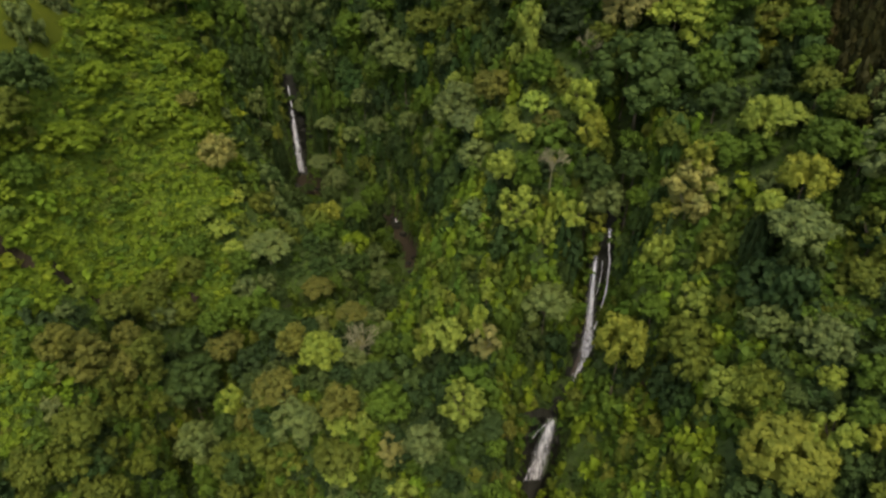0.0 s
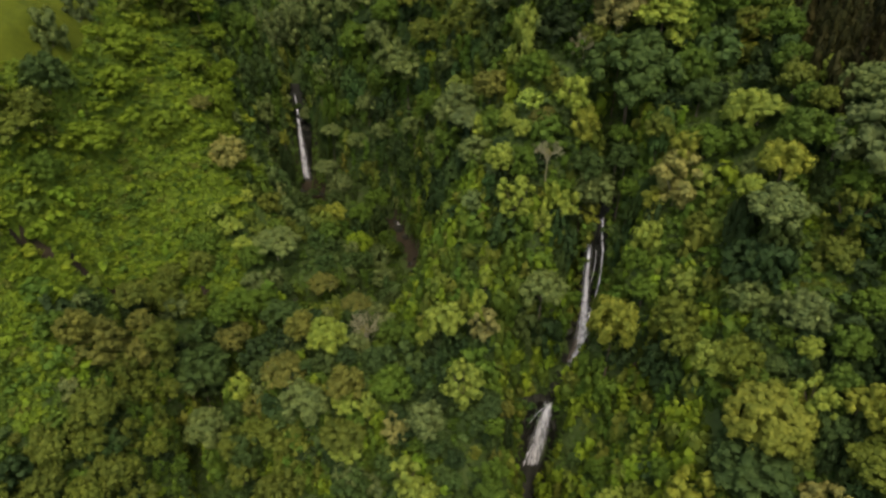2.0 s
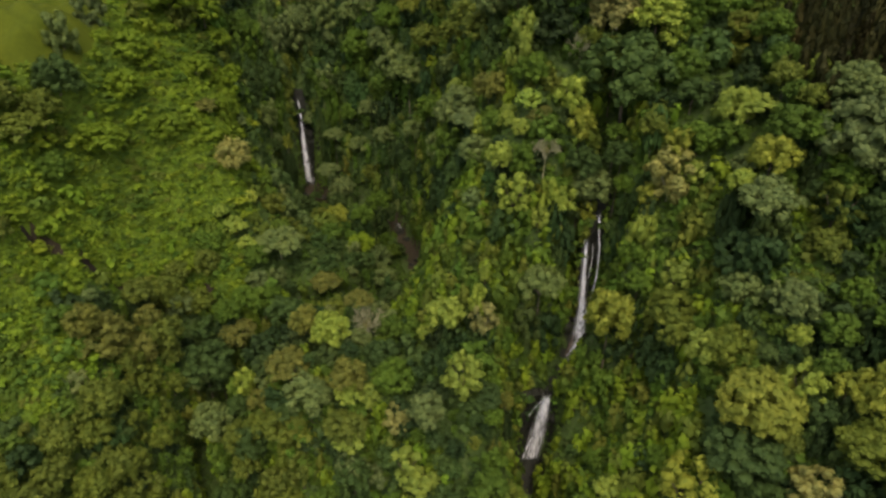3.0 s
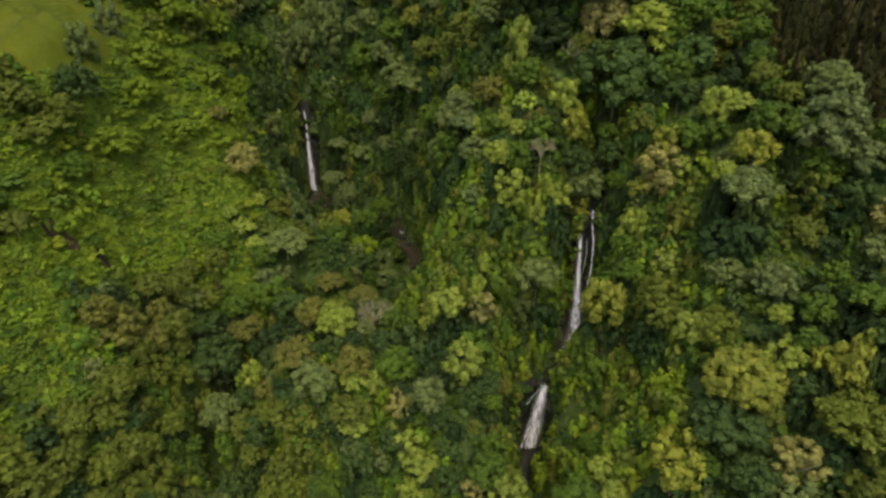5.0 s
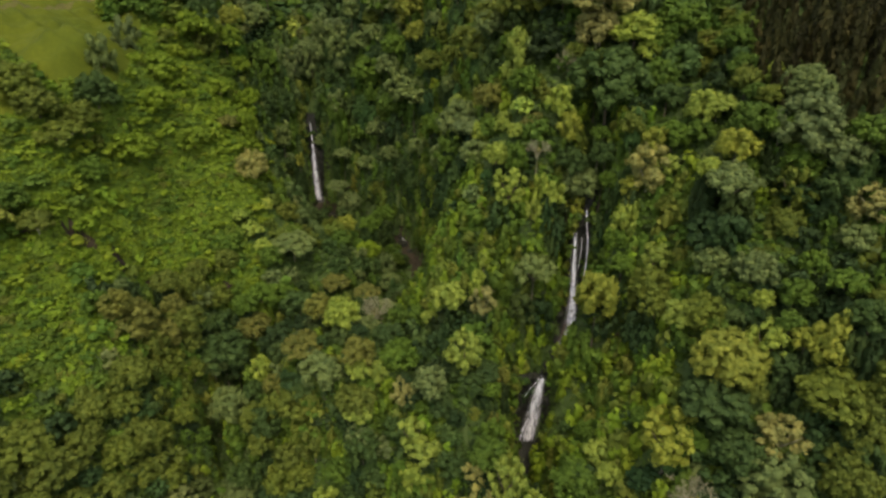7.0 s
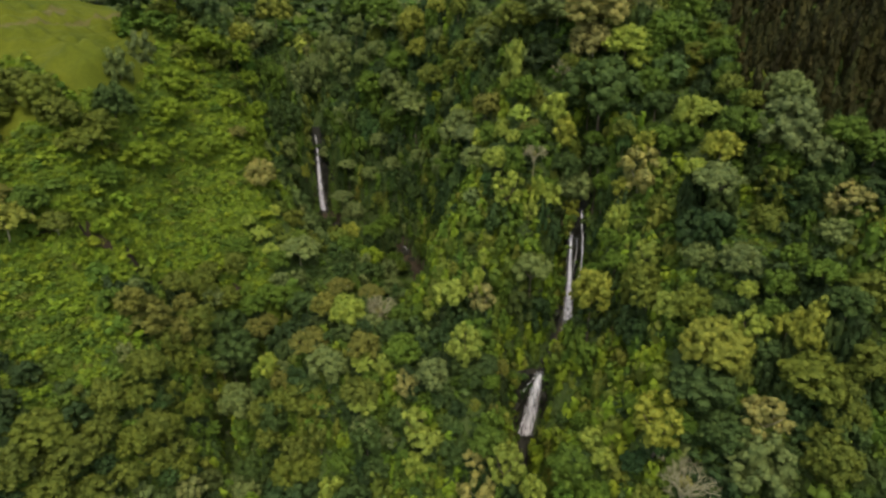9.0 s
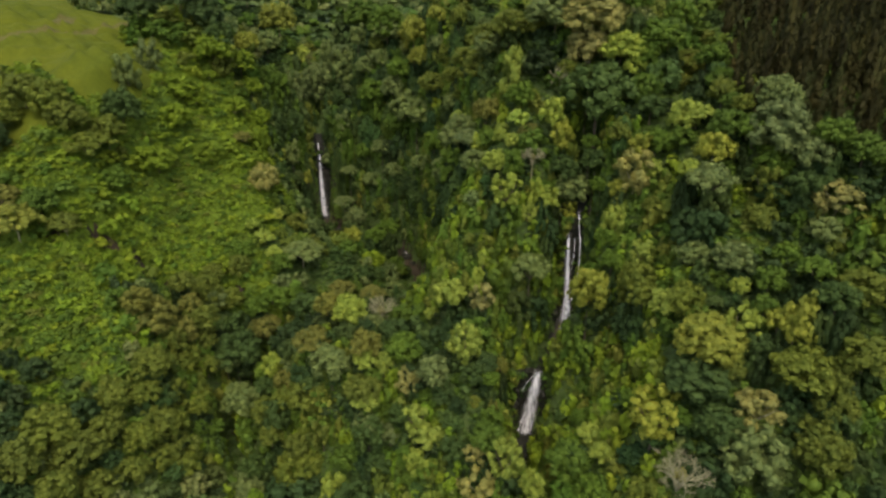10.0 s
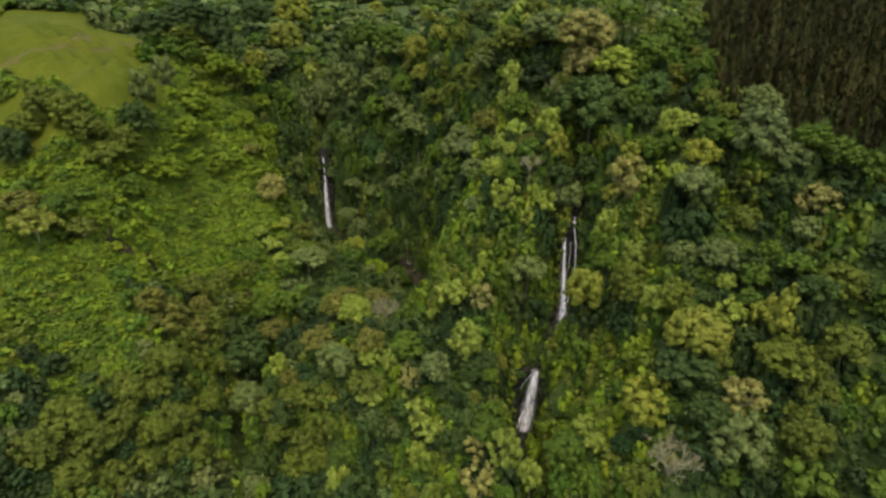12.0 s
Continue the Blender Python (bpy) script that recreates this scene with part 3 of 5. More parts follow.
plant("tall", "olive", -32.7, 79.4, 6.2, 3.9, 4.8)
plant("round", "dark", -19.8, 74.1, 11.1, 3.7, 4.6)
plant("round", "olive", -41.1, 78.6, 5.2, 4.9, 5.0)
plant("tall", "lime", -28.7, 70.6, 3.5, 3.3, 5.6)
plant("round", "grey", -56.7, 80.4, 4.9, 6.1, 4.4)
plant("round", "brown", -81.2, 99.8, 3.3, 6.9, 5.3)
plant("round", "brown", -75.9, 102.8, 5.3, 5.3, 4.5)
plant("round", "olive", -71.6, 107.8, 15.6, 5.3, 4.6)
plant("round", "olive", -74.9, 122.6, 6.2, 4.7, 4.8)
plant("round", "olive", -82.4, 78.1, 3.9, 4.9, 5.0)
plant("round", "olive", -75.5, 84.3, 11.5, 4.8, 4.1)
plant("tall", "olive", -71.9, 86.0, 5.0, 3.3, 5.1)
plant("round", "olive", -73.7, 77.6, 4.7, 4.9, 5.0)
plant("round", "olive", -92.3, 63.8, 3.6, 7.1, 4.8)
plant("round", "olive", -86.8, 62.9, 3.5, 6.3, 4.8)
plant("round", "olive", -80.3, 59.0, 2.8, 4.7, 4.0)
plant("tall", "olive", -68.6, 76.4, 3.4, 5.0, 5.1)
plant("round", "olive", -93.3, 54.2, 3.6, 5.4, 4.7)
plant("round", "olive", -86.6, 52.9, 3.1, 5.4, 3.9)
plant("round", "green", -11.6, 89.4, 3.1, 4.5, 3.9)
plant("ragged", "lime", -8.1, 73.9, 8.4, 3.6, 3.7)
plant("ragged", "lime", -4.8, 71.4, 6.0, 3.6, 3.0)
plant("tall", "lime", -8.0, 68.8, 6.9, 2.9, 3.8)
plant("round", "grey", -3.8, 79.5, 8.7, 3.6, 3.7)
plant("ragged", "straw", -10.4, 80.5, 7.5, 2.9, 3.6)
plant("ragged", "lime", 4.0, 85.4, 9.6, 4.5, 5.4)
plant("round", "dark", 8.9, 85.2, 5.7, 4.5, 3.1)
plant("spreading", "grey", 21.8, 101.7, 16.7, 5.6, 4.9)
plant("tall", "lime", 7.3, 98.5, 9.7, 2.3, 4.0)
plant("ragged", "straw", 8.8, 96.6, 8.7, 3.1, 4.0)
plant("round", "lime", 0.2, 97.8, 10.7, 3.8, 3.5)
plant("round", "yellow", 35.6, 91.3, 15.3, 5.2, 6.2)
plant("round", "olive", 44.9, 84.9, 12.0, 4.3, 3.7)
plant("round", "lime", 48.1, 73.6, 7.0, 3.4, 3.2)
plant("round", "olive", 51.8, 71.7, 3.6, 4.1, 4.2)
plant("dome", "yellow", 53.7, 61.7, 6.3, 6.7, 5.3)
plant("ragged", "lime", 60.8, 62.7, 7.7, 4.0, 4.9)
plant("tall", "yellow", 68.3, 58.0, 14.3, 3.8, 5.9)
plant("spreading", "green", 74.4, 66.2, 13.0, 3.8, 2.8)
plant("round", "grey", 60.3, 73.0, 6.3, 4.1, 3.5)
plant("ragged", "yellow", 42.2, 54.4, 10.0, 5.7, 5.9)
plant("bare", "pale", 45.9, 46.2, 7.2, 5.1, 5.7)
plant("round", "dark", 49.7, 56.0, 8.8, 6.4, 3.8)
plant("ragged", "straw", 60.7, 50.2, 7.2, 4.7, 4.0)
plant("round", "grey", 58.9, 45.4, 4.2, 6.5, 6.6)
plant("round", "olive", 69.3, 52.6, 9.4, 5.9, 4.0)
plant("round", "olive", 73.5, 47.5, 6.5, 4.0, 4.0)
plant("round", "olive", 69.8, 42.0, 7.6, 4.5, 5.3)
plant("round", "green", 9.0, 66.0, 11.1, 4.2, 2.9)
plant("ragged", "lime", 12.4, 60.0, 15.3, 4.1, 5.6)
plant("ragged", "straw", 7.4, 61.0, 7.3, 5.0, 5.1)
plant("tall", "lime", 18.9, 57.5, 24.8, 2.8, 4.1)
plant("round", "green", 27.0, 60.6, 11.1, 4.9, 4.2)
plant("ragged", "yellow", 33.6, 115.5, 15.8, 2.3, 2.9)
plant("tall", "yellow", -58.8, 207.1, 24.8, 1.9, 3.3)
plant("tall", "green", 16.9, 112.6, 11.5, 3.1, 3.7)
plant("round", "olive", 82.6, 62.6, 4.9, 4.9, 4.2)
plant("round", "olive", 77.5, 49.4, 11.1, 4.6, 4.0)
plant("round", "olive", 40.2, 47.1, 3.9, 3.9, 4.0)
plant("round", "green", 31.4, 53.3, 2.8, 4.1, 4.2)
plant("round", "dark", 52.9, 49.4, 7.0, 4.5, 3.9)
plant("round", "yellow", -39.0, 309.4, 15.2, 4.8, 4.3)
plant("round", "yellow", -8.3, 215.3, 16.5, 2.6, 2.9)
plant("tall", "grey", -37.6, 228.2, 23.2, 3.8, 4.6)
plant("round", "olive", -29.2, 222.7, 16.4, 3.0, 3.7)
plant("tall", "green", -5.3, 202.9, 16.2, 2.9, 7.0)
plant("round", "yellow", -4.3, 204.2, 16.7, 3.4, 3.0)
plant("round", "olive", 3.6, 193.7, 16.4, 2.9, 3.3)
plant("round", "olive", 13.8, 215.9, 6.5, 4.8, 2.9)
plant("round", "olive", 11.5, 153.8, 16.8, 4.2, 3.7)
plant("round", "olive", 6.8, 167.4, 16.6, 5.9, 4.0)
plant("tall", "olive", -0.9, 199.2, 3.0, 4.5, 4.6)
plant("round", "grey", -24.8, 222.5, 16.2, 6.1, 4.5)
plant("round", "grey", -21.9, 209.0, 16.6, 4.8, 4.8)
plant("round", "grey", -40.5, 259.0, 21.9, 11.1, 5.6)
plant("tall", "grey", -51.7, 238.5, 9.7, 3.9, 6.7)
plant("tall", "grey", -55.4, 231.6, 16.8, 5.2, 8.0)
plant("round", "brown", 69.1, 136.2, 8.7, 4.4, 3.1)
plant("spreading", "green", 68.8, 120.3, 11.1, 3.3, 2.5)
plant("spreading", "yellow", 67.2, 136.3, 5.1, 4.6, 2.8)
plant("round", "olive", 66.7, 107.8, 5.2, 3.2, 3.2)
plant("round", "green", 67.5, 103.6, 5.9, 2.3, 1.9)
plant("spreading", "lime", 61.4, 107.3, 4.1, 6.3, 2.7)
plant("tall", "grey", -44.3, 215.6, 28.5, 3.7, 5.0)
plant("round", "grey", -27.0, 205.4, 13.2, 4.3, 3.1)
plant("round", "grey", -12.0, 197.1, 15.8, 6.8, 5.1)
plant("round", "green", -5.0, 181.0, 15.5, 4.3, 4.4)
plant("tall", "grey", -1.7, 155.9, 18.2, 4.4, 5.9)
plant("round", "lime", 9.3, 131.8, 5.1, 2.6, 3.0)
plant("round", "grey", -38.5, 197.7, 3.2, 4.6, 4.0)
plant("spreading", "grey", -43.1, 200.2, 13.4, 4.8, 2.5)
plant("round", "meadow", -93.1, 165.2, 3.3, 5.4, 4.4)
plant("round", "meadow", -81.7, 162.6, 2.8, 5.3, 3.8)
plant("round", "meadow", -95.2, 151.0, 4.2, 6.2, 4.2)
plant("round", "dark", -42.2, 118.5, 5.5, 5.4, 3.7)
plant("round", "green", -51.1, 127.7, 11.6, 4.7, 4.3)
plant("round", "dark", -14.9, 95.5, 2.8, 3.8, 3.2)
plant("round", "meadow", -89.2, 200.8, 7.7, 6.8, 6.0)
plant("spreading", "meadow", -89.9, 195.2, 1.9, 4.0, 2.1)
plant("round", "meadow", -79.4, 210.6, 5.1, 4.4, 3.9)
plant("round", "grey", -76.4, 231.2, 8.4, 5.5, 4.8)
plant("round", "yellow", -80.8, 216.9, 16.9, 4.7, 4.2)
plant("round", "grey", -75.5, 252.9, 8.7, 5.9, 5.2)
plant("tall", "green", -71.1, 222.9, 4.5, 4.9, 7.8)
plant("round", "meadow", -76.0, 208.1, 2.4, 3.7, 3.3)
plant("tall", "dark", -70.8, 214.6, 4.5, 3.8, 6.1)
plant("spreading", "brown", -73.2, 173.3, 1.9, 4.5, 2.3)
plant("tall", "meadow", -68.4, 175.4, 3.9, 4.1, 6.6)
plant("spreading", "meadow", -90.5, 178.5, 2.1, 3.8, 2.0)
plant("round", "green", -75.2, 224.3, 3.0, 5.4, 4.7)
plant("tall", "grey", -62.1, 229.0, 5.6, 4.4, 7.1)
plant("tall", "dark", -64.6, 217.9, 15.3, 3.8, 6.1)
plant("tall", "grey", -65.8, 211.6, 12.1, 3.6, 5.7)
plant("round", "grey", -56.4, 237.0, 13.3, 6.3, 5.5)
plant("tall", "green", -44.8, 213.6, 30.9, 3.0, 4.9)
plant("round", "grey", -42.7, 229.9, 5.7, 3.7, 3.2)
plant("round", "grey", -33.1, 221.8, 15.0, 4.7, 4.1)
plant("round", "green", -30.5, 213.8, 16.4, 5.9, 5.2)
plant("round", "green", -19.0, 210.1, 16.2, 4.9, 4.3)
plant("round", "grey", -3.7, 202.9, 7.4, 3.8, 3.4)
plant("round", "olive", 1.8, 181.1, 16.6, 3.9, 3.5)
plant("round", "olive", -6.0, 193.7, 15.8, 4.6, 4.0)
plant("round", "grey", 2.3, 174.3, 13.9, 3.8, 3.4)
plant("round", "lime", 3.6, 156.5, 16.3, 3.0, 2.6)
plant("round", "olive", 5.6, 169.7, 8.8, 3.7, 3.3)
plant("round", "olive", 9.7, 156.0, 11.0, 4.8, 4.3)
plant("round", "grey", 12.1, 151.7, 14.2, 4.4, 3.9)
plant("round", "brown", 10.7, 134.5, 11.1, 3.7, 3.3)
plant("round", "green", 20.5, 132.6, 3.2, 4.3, 3.8)
plant("round", "green", -21.4, 203.7, 15.6, 4.4, 3.9)
plant("round", "green", -33.7, 210.4, 4.8, 4.6, 4.1)
plant("spreading", "grey", -41.3, 209.0, 14.1, 4.7, 2.4)
plant("round", "grey", -9.9, 188.6, 15.5, 4.2, 3.7)
plant("spreading", "grey", 6.3, 135.4, 13.6, 5.1, 2.6)
plant("round", "green", 12.1, 129.5, 2.3, 3.1, 2.7)
plant("round", "lime", 17.9, 123.0, 2.3, 2.5, 2.2)
plant("round", "lime", 15.1, 128.9, 1.7, 1.8, 1.6)
plant("round", "grey", 7.7, 127.7, 3.9, 4.3, 3.8)
plant("round", "olive", 33.2, 132.3, 7.2, 2.8, 2.4)
plant("round", "olive", 37.9, 127.2, 16.5, 3.6, 3.2)
plant("round", "brown", 22.3, 124.4, 2.1, 3.0, 2.6)
plant("round", "grey", -45.9, 234.8, 13.6, 4.4, 3.9)
plant("round", "grey", -28.3, 219.5, 15.0, 4.2, 3.7)
plant("round", "grey", -53.1, 226.7, 12.3, 3.5, 3.1)
plant("round", "grey", -21.9, 201.2, 14.9, 4.0, 3.5)
plant("round", "grey", -31.6, 206.3, 3.1, 3.7, 3.3)
plant("round", "dark", -11.7, 189.8, 15.5, 3.9, 3.4)
plant("round", "green", 52.6, 128.0, 6.7, 3.9, 3.4)
plant("round", "lime", 50.1, 127.3, 3.3, 3.1, 2.7)
plant("round", "green", 50.8, 120.0, 3.1, 4.5, 3.9)
plant("round", "dark", 51.4, 112.7, 5.2, 3.4, 3.0)
plant("round", "green", 60.2, 132.9, 15.2, 3.8, 3.4)
plant("round", "dark", 59.6, 138.0, 3.3, 3.0, 2.6)
plant("round", "lime", 64.9, 137.1, 4.3, 4.3, 3.8)
plant("round", "green", 69.2, 114.6, 3.7, 3.7, 3.3)
plant("round", "olive", 68.7, 100.4, 7.7, 2.5, 2.2)
plant("round", "green", 64.7, 97.0, 10.2, 4.3, 3.8)
plant("round", "green", 69.3, 93.5, 10.4, 3.2, 2.8)
plant("round", "grey", 76.2, 95.7, 9.3, 3.0, 2.7)
plant("tall", "lime", 72.2, 107.4, 2.6, 1.9, 3.0)
plant("round", "grey", 78.2, 84.9, 9.8, 4.5, 4.0)
plant("round", "green", 72.8, 88.7, 6.2, 4.3, 3.8)
plant("round", "green", 82.0, 84.8, 11.8, 3.7, 3.3)
plant("round", "olive", 43.5, 110.2, 16.2, 2.8, 2.5)
plant("round", "green", 37.9, 117.5, 16.1, 2.2, 1.9)
plant("round", "dark", 31.5, 116.9, 16.5, 3.8, 3.4)
plant("round", "dark", 39.2, 114.8, 16.3, 3.5, 3.1)
plant("round", "lime", 50.6, 102.7, 2.5, 3.1, 2.7)
plant("round", "green", 51.8, 105.6, 4.5, 3.9, 3.4)
plant("round", "lime", 55.1, 90.9, 14.9, 2.3, 2.1)
plant("round", "green", 57.2, 104.4, 3.7, 3.1, 2.7)
plant("round", "dark", 76.8, 81.7, 8.5, 3.2, 2.8)
plant("round", "olive", 50.0, 97.5, 2.6, 2.5, 2.2)
plant("ragged", "yellow", 42.8, 103.4, 9.8, 2.4, 2.6)
plant("round", "green", 40.3, 111.5, 15.8, 2.6, 2.3)
plant("round", "green", 40.4, 99.2, 2.1, 3.1, 2.7)
plant("round", "green", 40.5, 92.6, 12.0, 2.7, 2.4)
plant("ragged", "lime", 47.2, 91.2, 5.0, 3.2, 3.6)
plant("round", "grey", 55.3, 79.5, 2.8, 3.6, 3.1)
plant("round", "olive", 69.1, 82.1, 2.6, 3.4, 3.0)
plant("round", "grey", 80.6, 75.9, 3.1, 3.7, 3.3)
plant("round", "green", 66.8, 68.2, 9.2, 3.2, 2.8)
plant("round", "lime", 61.5, 69.6, 4.9, 2.1, 1.9)
plant("round", "olive", 45.1, 80.4, 11.1, 3.6, 3.2)
plant("round", "green", 63.8, 62.5, 12.2, 2.4, 2.1)
plant("round", "dark", 74.5, 57.5, 16.2, 3.4, 3.0)
plant("round", "green", 73.0, 75.1, 3.0, 3.1, 2.8)
plant("round", "green", -24.0, 189.4, 13.6, 3.8, 3.3)
plant("round", "green", -27.4, 170.6, 13.9, 3.5, 3.1)
plant("round", "yellow", -36.4, 172.0, 6.2, 3.5, 3.1)
plant("round", "meadow", -28.0, 163.3, 3.3, 4.5, 3.9)
plant("round", "grey", -19.7, 155.7, 6.7, 4.0, 3.5)
plant("spreading", "brown", -36.2, 140.8, 2.1, 5.2, 2.7)
plant("spreading", "brown", -22.4, 117.1, 13.4, 4.2, 2.2)
plant("round", "brown", -33.7, 103.6, 9.4, 3.6, 3.2)
plant("round", "green", -13.5, 107.4, 7.8, 3.1, 2.7)
plant("round", "green", -6.9, 107.5, 2.1, 3.1, 2.7)
plant("tall", "lime", 9.3, 102.9, 6.7, 1.6, 2.5)
plant("round", "lime", -4.5, 100.9, 5.1, 1.9, 1.7)
plant("round", "olive", -74.4, 129.0, 2.9, 4.0, 3.5)
plant("round", "olive", -67.6, 133.6, 2.8, 4.0, 3.5)
plant("round", "olive", -76.9, 113.0, 16.9, 3.4, 3.0)
plant("round", "grey", -73.2, 123.4, 3.3, 4.7, 4.1)
plant("round", "olive", -68.5, 125.3, 2.9, 4.0, 3.5)
plant("round", "green", -55.6, 126.3, 4.7, 3.5, 3.1)
plant("round", "green", -59.6, 121.7, 7.8, 3.5, 3.1)
plant("round", "green", -66.9, 139.8, 2.4, 3.3, 2.9)
plant("round", "green", -55.2, 139.7, 2.7, 3.7, 3.2)
plant("round", "brown", -74.0, 108.4, 16.8, 3.0, 2.6)
plant("round", "brown", -83.3, 98.9, 6.4, 4.2, 3.7)
plant("round", "olive", -76.7, 98.6, 2.8, 4.2, 3.7)
plant("round", "olive", -73.3, 99.3, 2.6, 3.6, 3.2)
plant("round", "olive", -71.0, 106.9, 10.0, 3.7, 3.3)
plant("round", "olive", -69.8, 102.7, 4.3, 3.4, 3.0)
plant("round", "grey", -65.5, 106.6, 14.3, 3.4, 3.0)
plant("round", "dark", -60.7, 111.0, 17.0, 4.2, 3.7)
plant("round", "olive", -76.2, 79.7, 8.4, 3.4, 3.0)
plant("round", "olive", -70.9, 79.2, 6.0, 3.7, 3.3)
plant("round", "olive", -67.0, 86.9, 6.8, 2.7, 2.4)
plant("round", "olive", -67.7, 74.8, 2.3, 3.5, 3.1)
plant("round", "green", -64.3, 88.2, 1.9, 2.3, 2.0)
plant("round", "olive", -51.0, 91.8, 11.4, 3.6, 3.1)
plant("round", "olive", -48.5, 86.9, 11.8, 3.2, 2.8)
plant("round", "dark", -53.1, 100.9, 4.0, 2.8, 2.5)
plant("round", "brown", -46.2, 99.6, 2.4, 3.6, 3.1)
plant("round", "olive", -46.2, 93.2, 8.6, 3.2, 2.8)
plant("round", "olive", -39.7, 81.1, 8.3, 3.4, 3.0)
plant("round", "dark", -54.4, 85.4, 2.6, 3.7, 3.2)
plant("round", "olive", -75.3, 71.7, 7.2, 4.0, 3.5)
plant("round", "olive", -82.1, 70.8, 5.3, 4.0, 3.5)
plant("spreading", "olive", -91.9, 67.7, 2.2, 5.5, 2.9)
plant("spreading", "olive", -84.9, 65.8, 3.1, 5.5, 2.8)
plant("round", "olive", -72.5, 72.1, 2.4, 3.7, 3.3)
plant("round", "olive", -75.7, 65.7, 4.4, 4.0, 3.5)
plant("round", "grey", -20.4, 77.4, 6.9, 3.7, 3.2)
plant("round", "olive", -36.2, 78.0, 2.6, 4.0, 3.5)
plant("round", "green", -26.2, 75.2, 3.7, 3.2, 2.9)
plant("round", "dark", -17.7, 73.3, 3.2, 3.2, 2.8)
plant("round", "grey", -14.7, 76.1, 3.8, 2.8, 2.5)
plant("round", "dark", -11.8, 76.1, 8.1, 2.8, 2.4)
plant("round", "dark", -1.4, 78.5, 1.9, 2.7, 2.4)
plant("round", "dark", -0.1, 74.3, 2.2, 2.5, 2.2)
plant("round", "dark", 1.5, 69.2, 3.1, 3.5, 3.1)
plant("tall", "yellow", 6.5, 77.4, 2.2, 1.2, 2.0)
plant("tall", "brown", 10.9, 78.2, 1.9, 1.5, 2.4)
plant("tall", "brown", 13.3, 83.2, 15.9, 1.5, 2.4)
plant("round", "green", 10.5, 80.9, 7.5, 2.2, 1.9)
plant("round", "dark", 5.9, 81.9, 4.3, 3.3, 2.9)
plant("ragged", "straw", 6.3, 64.3, 10.9, 2.4, 2.6)
plant("round", "lime", 33.0, 65.3, 2.4, 2.9, 2.6)
plant("round", "lime", 34.2, 59.2, 2.3, 2.6, 2.3)
plant("round", "green", 33.4, 77.0, 2.5, 2.6, 2.3)
plant("round", "green", 40.7, 63.7, 2.2, 2.8, 2.4)
plant("round", "yellow", 65.6, 59.2, 13.6, 2.6, 2.3)
plant("round", "dark", 62.2, 58.9, 9.1, 2.4, 2.1)
plant("round", "olive", 57.0, 57.0, 6.4, 2.6, 2.3)
plant("round", "olive", 66.8, 54.1, 10.8, 2.4, 2.1)
plant("round", "olive", 73.0, 48.7, 10.9, 2.6, 2.3)
plant("round", "olive", 58.1, 50.6, 3.7, 2.4, 2.1)
plant("round", "olive", 69.8, 45.9, 5.2, 3.2, 2.8)
plant("round", "dark", 74.0, 45.6, 6.3, 3.2, 2.8)
plant("round", "dark", 51.3, 53.6, 2.5, 2.4, 2.1)
plant("round", "dark", 64.1, 46.2, 2.7, 3.2, 2.8)


# ---- the woods between them ----
def template(kind, n, r, core, cards, leaf):
    lobes = dome_lobes(n, r, inner=1) if kind == "round" else ragged_lobes(n, r) if kind == "ragged" else flat_lobes(n, r)
    return leafy(lobes, core, cards, leaf, 0.95)


def joined(name, picks, templates, label, category):
    """Many plants as one mesh. picks: template, x, y, z, radius, half-height, turn, colour."""
    verts, faces, tints, count = [], [], [], 0
    for which, (v, f) in enumerate(templates):
        rows = [p for p in picks if p[0] == which]
        if not rows:
            continue
        data = np.array([p[1:7] for p in rows])
        colour = np.array([p[7] for p in rows])
        c, s = np.cos(data[:, 5])[:, None], np.sin(data[:, 5])[:, None]
        x = (v[None, :, 0] * c - v[None, :, 1] * s) * data[:, 3:4] + data[:, 0:1]
        y = (v[None, :, 0] * s + v[None, :, 1] * c) * data[:, 3:4] + data[:, 1:2]
        z = v[None, :, 2] * data[:, 4:5] + data[:, 2:3]
        verts.append(np.stack([x, y, z], -1).reshape(-1, 3))
        faces.append((f[None] + (count + np.arange(len(rows)) * len(v))[:, None, None]).reshape(-1, 3))
        tints.append(np.repeat(colour, len(v), 0))
        count += len(rows) * len(v)
    me = mesh_from(name, np.concatenate(verts), np.concatenate(faces), 3)
    tint = me.attributes.new("tint", "FLOAT_COLOR", "POINT")
    tint.data.foreach_set("color", np.concatenate([np.concatenate(tints), np.ones((count, 1))], 1).astype(np.float32).ravel())
    me.materials.append(LEAVES_JOINED)
    return tagged(new(name, me), label, category, kind="stuff")


class Spacing:
    """Keeps plants a crown's width apart, over slopes and cliffs alike."""

    def __init__(self, cell=8.0):
        self.cell, self.boxes = cell, {}

    def add(self, x, y, z, r):
        self.boxes.setdefault((int(x // self.cell), int(y // self.cell)), []).append((x, y, z, r))

    def free(self, x, y, z, r, close):
        i, j = int(x // self.cell), int(y // self.cell)
        for a in (i - 1, i, i + 1):
            for b in (j - 1, j, j + 1):
                for px, py, pz, pr in self.boxes.get((a, b), ()):
                    if (px - x) ** 2 + (py - y) ** 2 + ((pz - z) * 0.8) ** 2 < ((r + pr) * close) ** 2:
                        return False
        return True


def viny(x, y):
    """Steep slopes under grass and creepers, with hardly a tree."""
    return ((x - 62) / 15) ** 2 + ((y - 87) / 10) ** 2 < 1 or ((x - 40) / 9) ** 2 + ((y - 79) / 11) ** 2 < 1


def pine_wood(x, y):
    return x > 68 + 0.3 * max(0, y - 104) and y > 101 - 0.75 * (x - 69) and y < 235 and x < 165


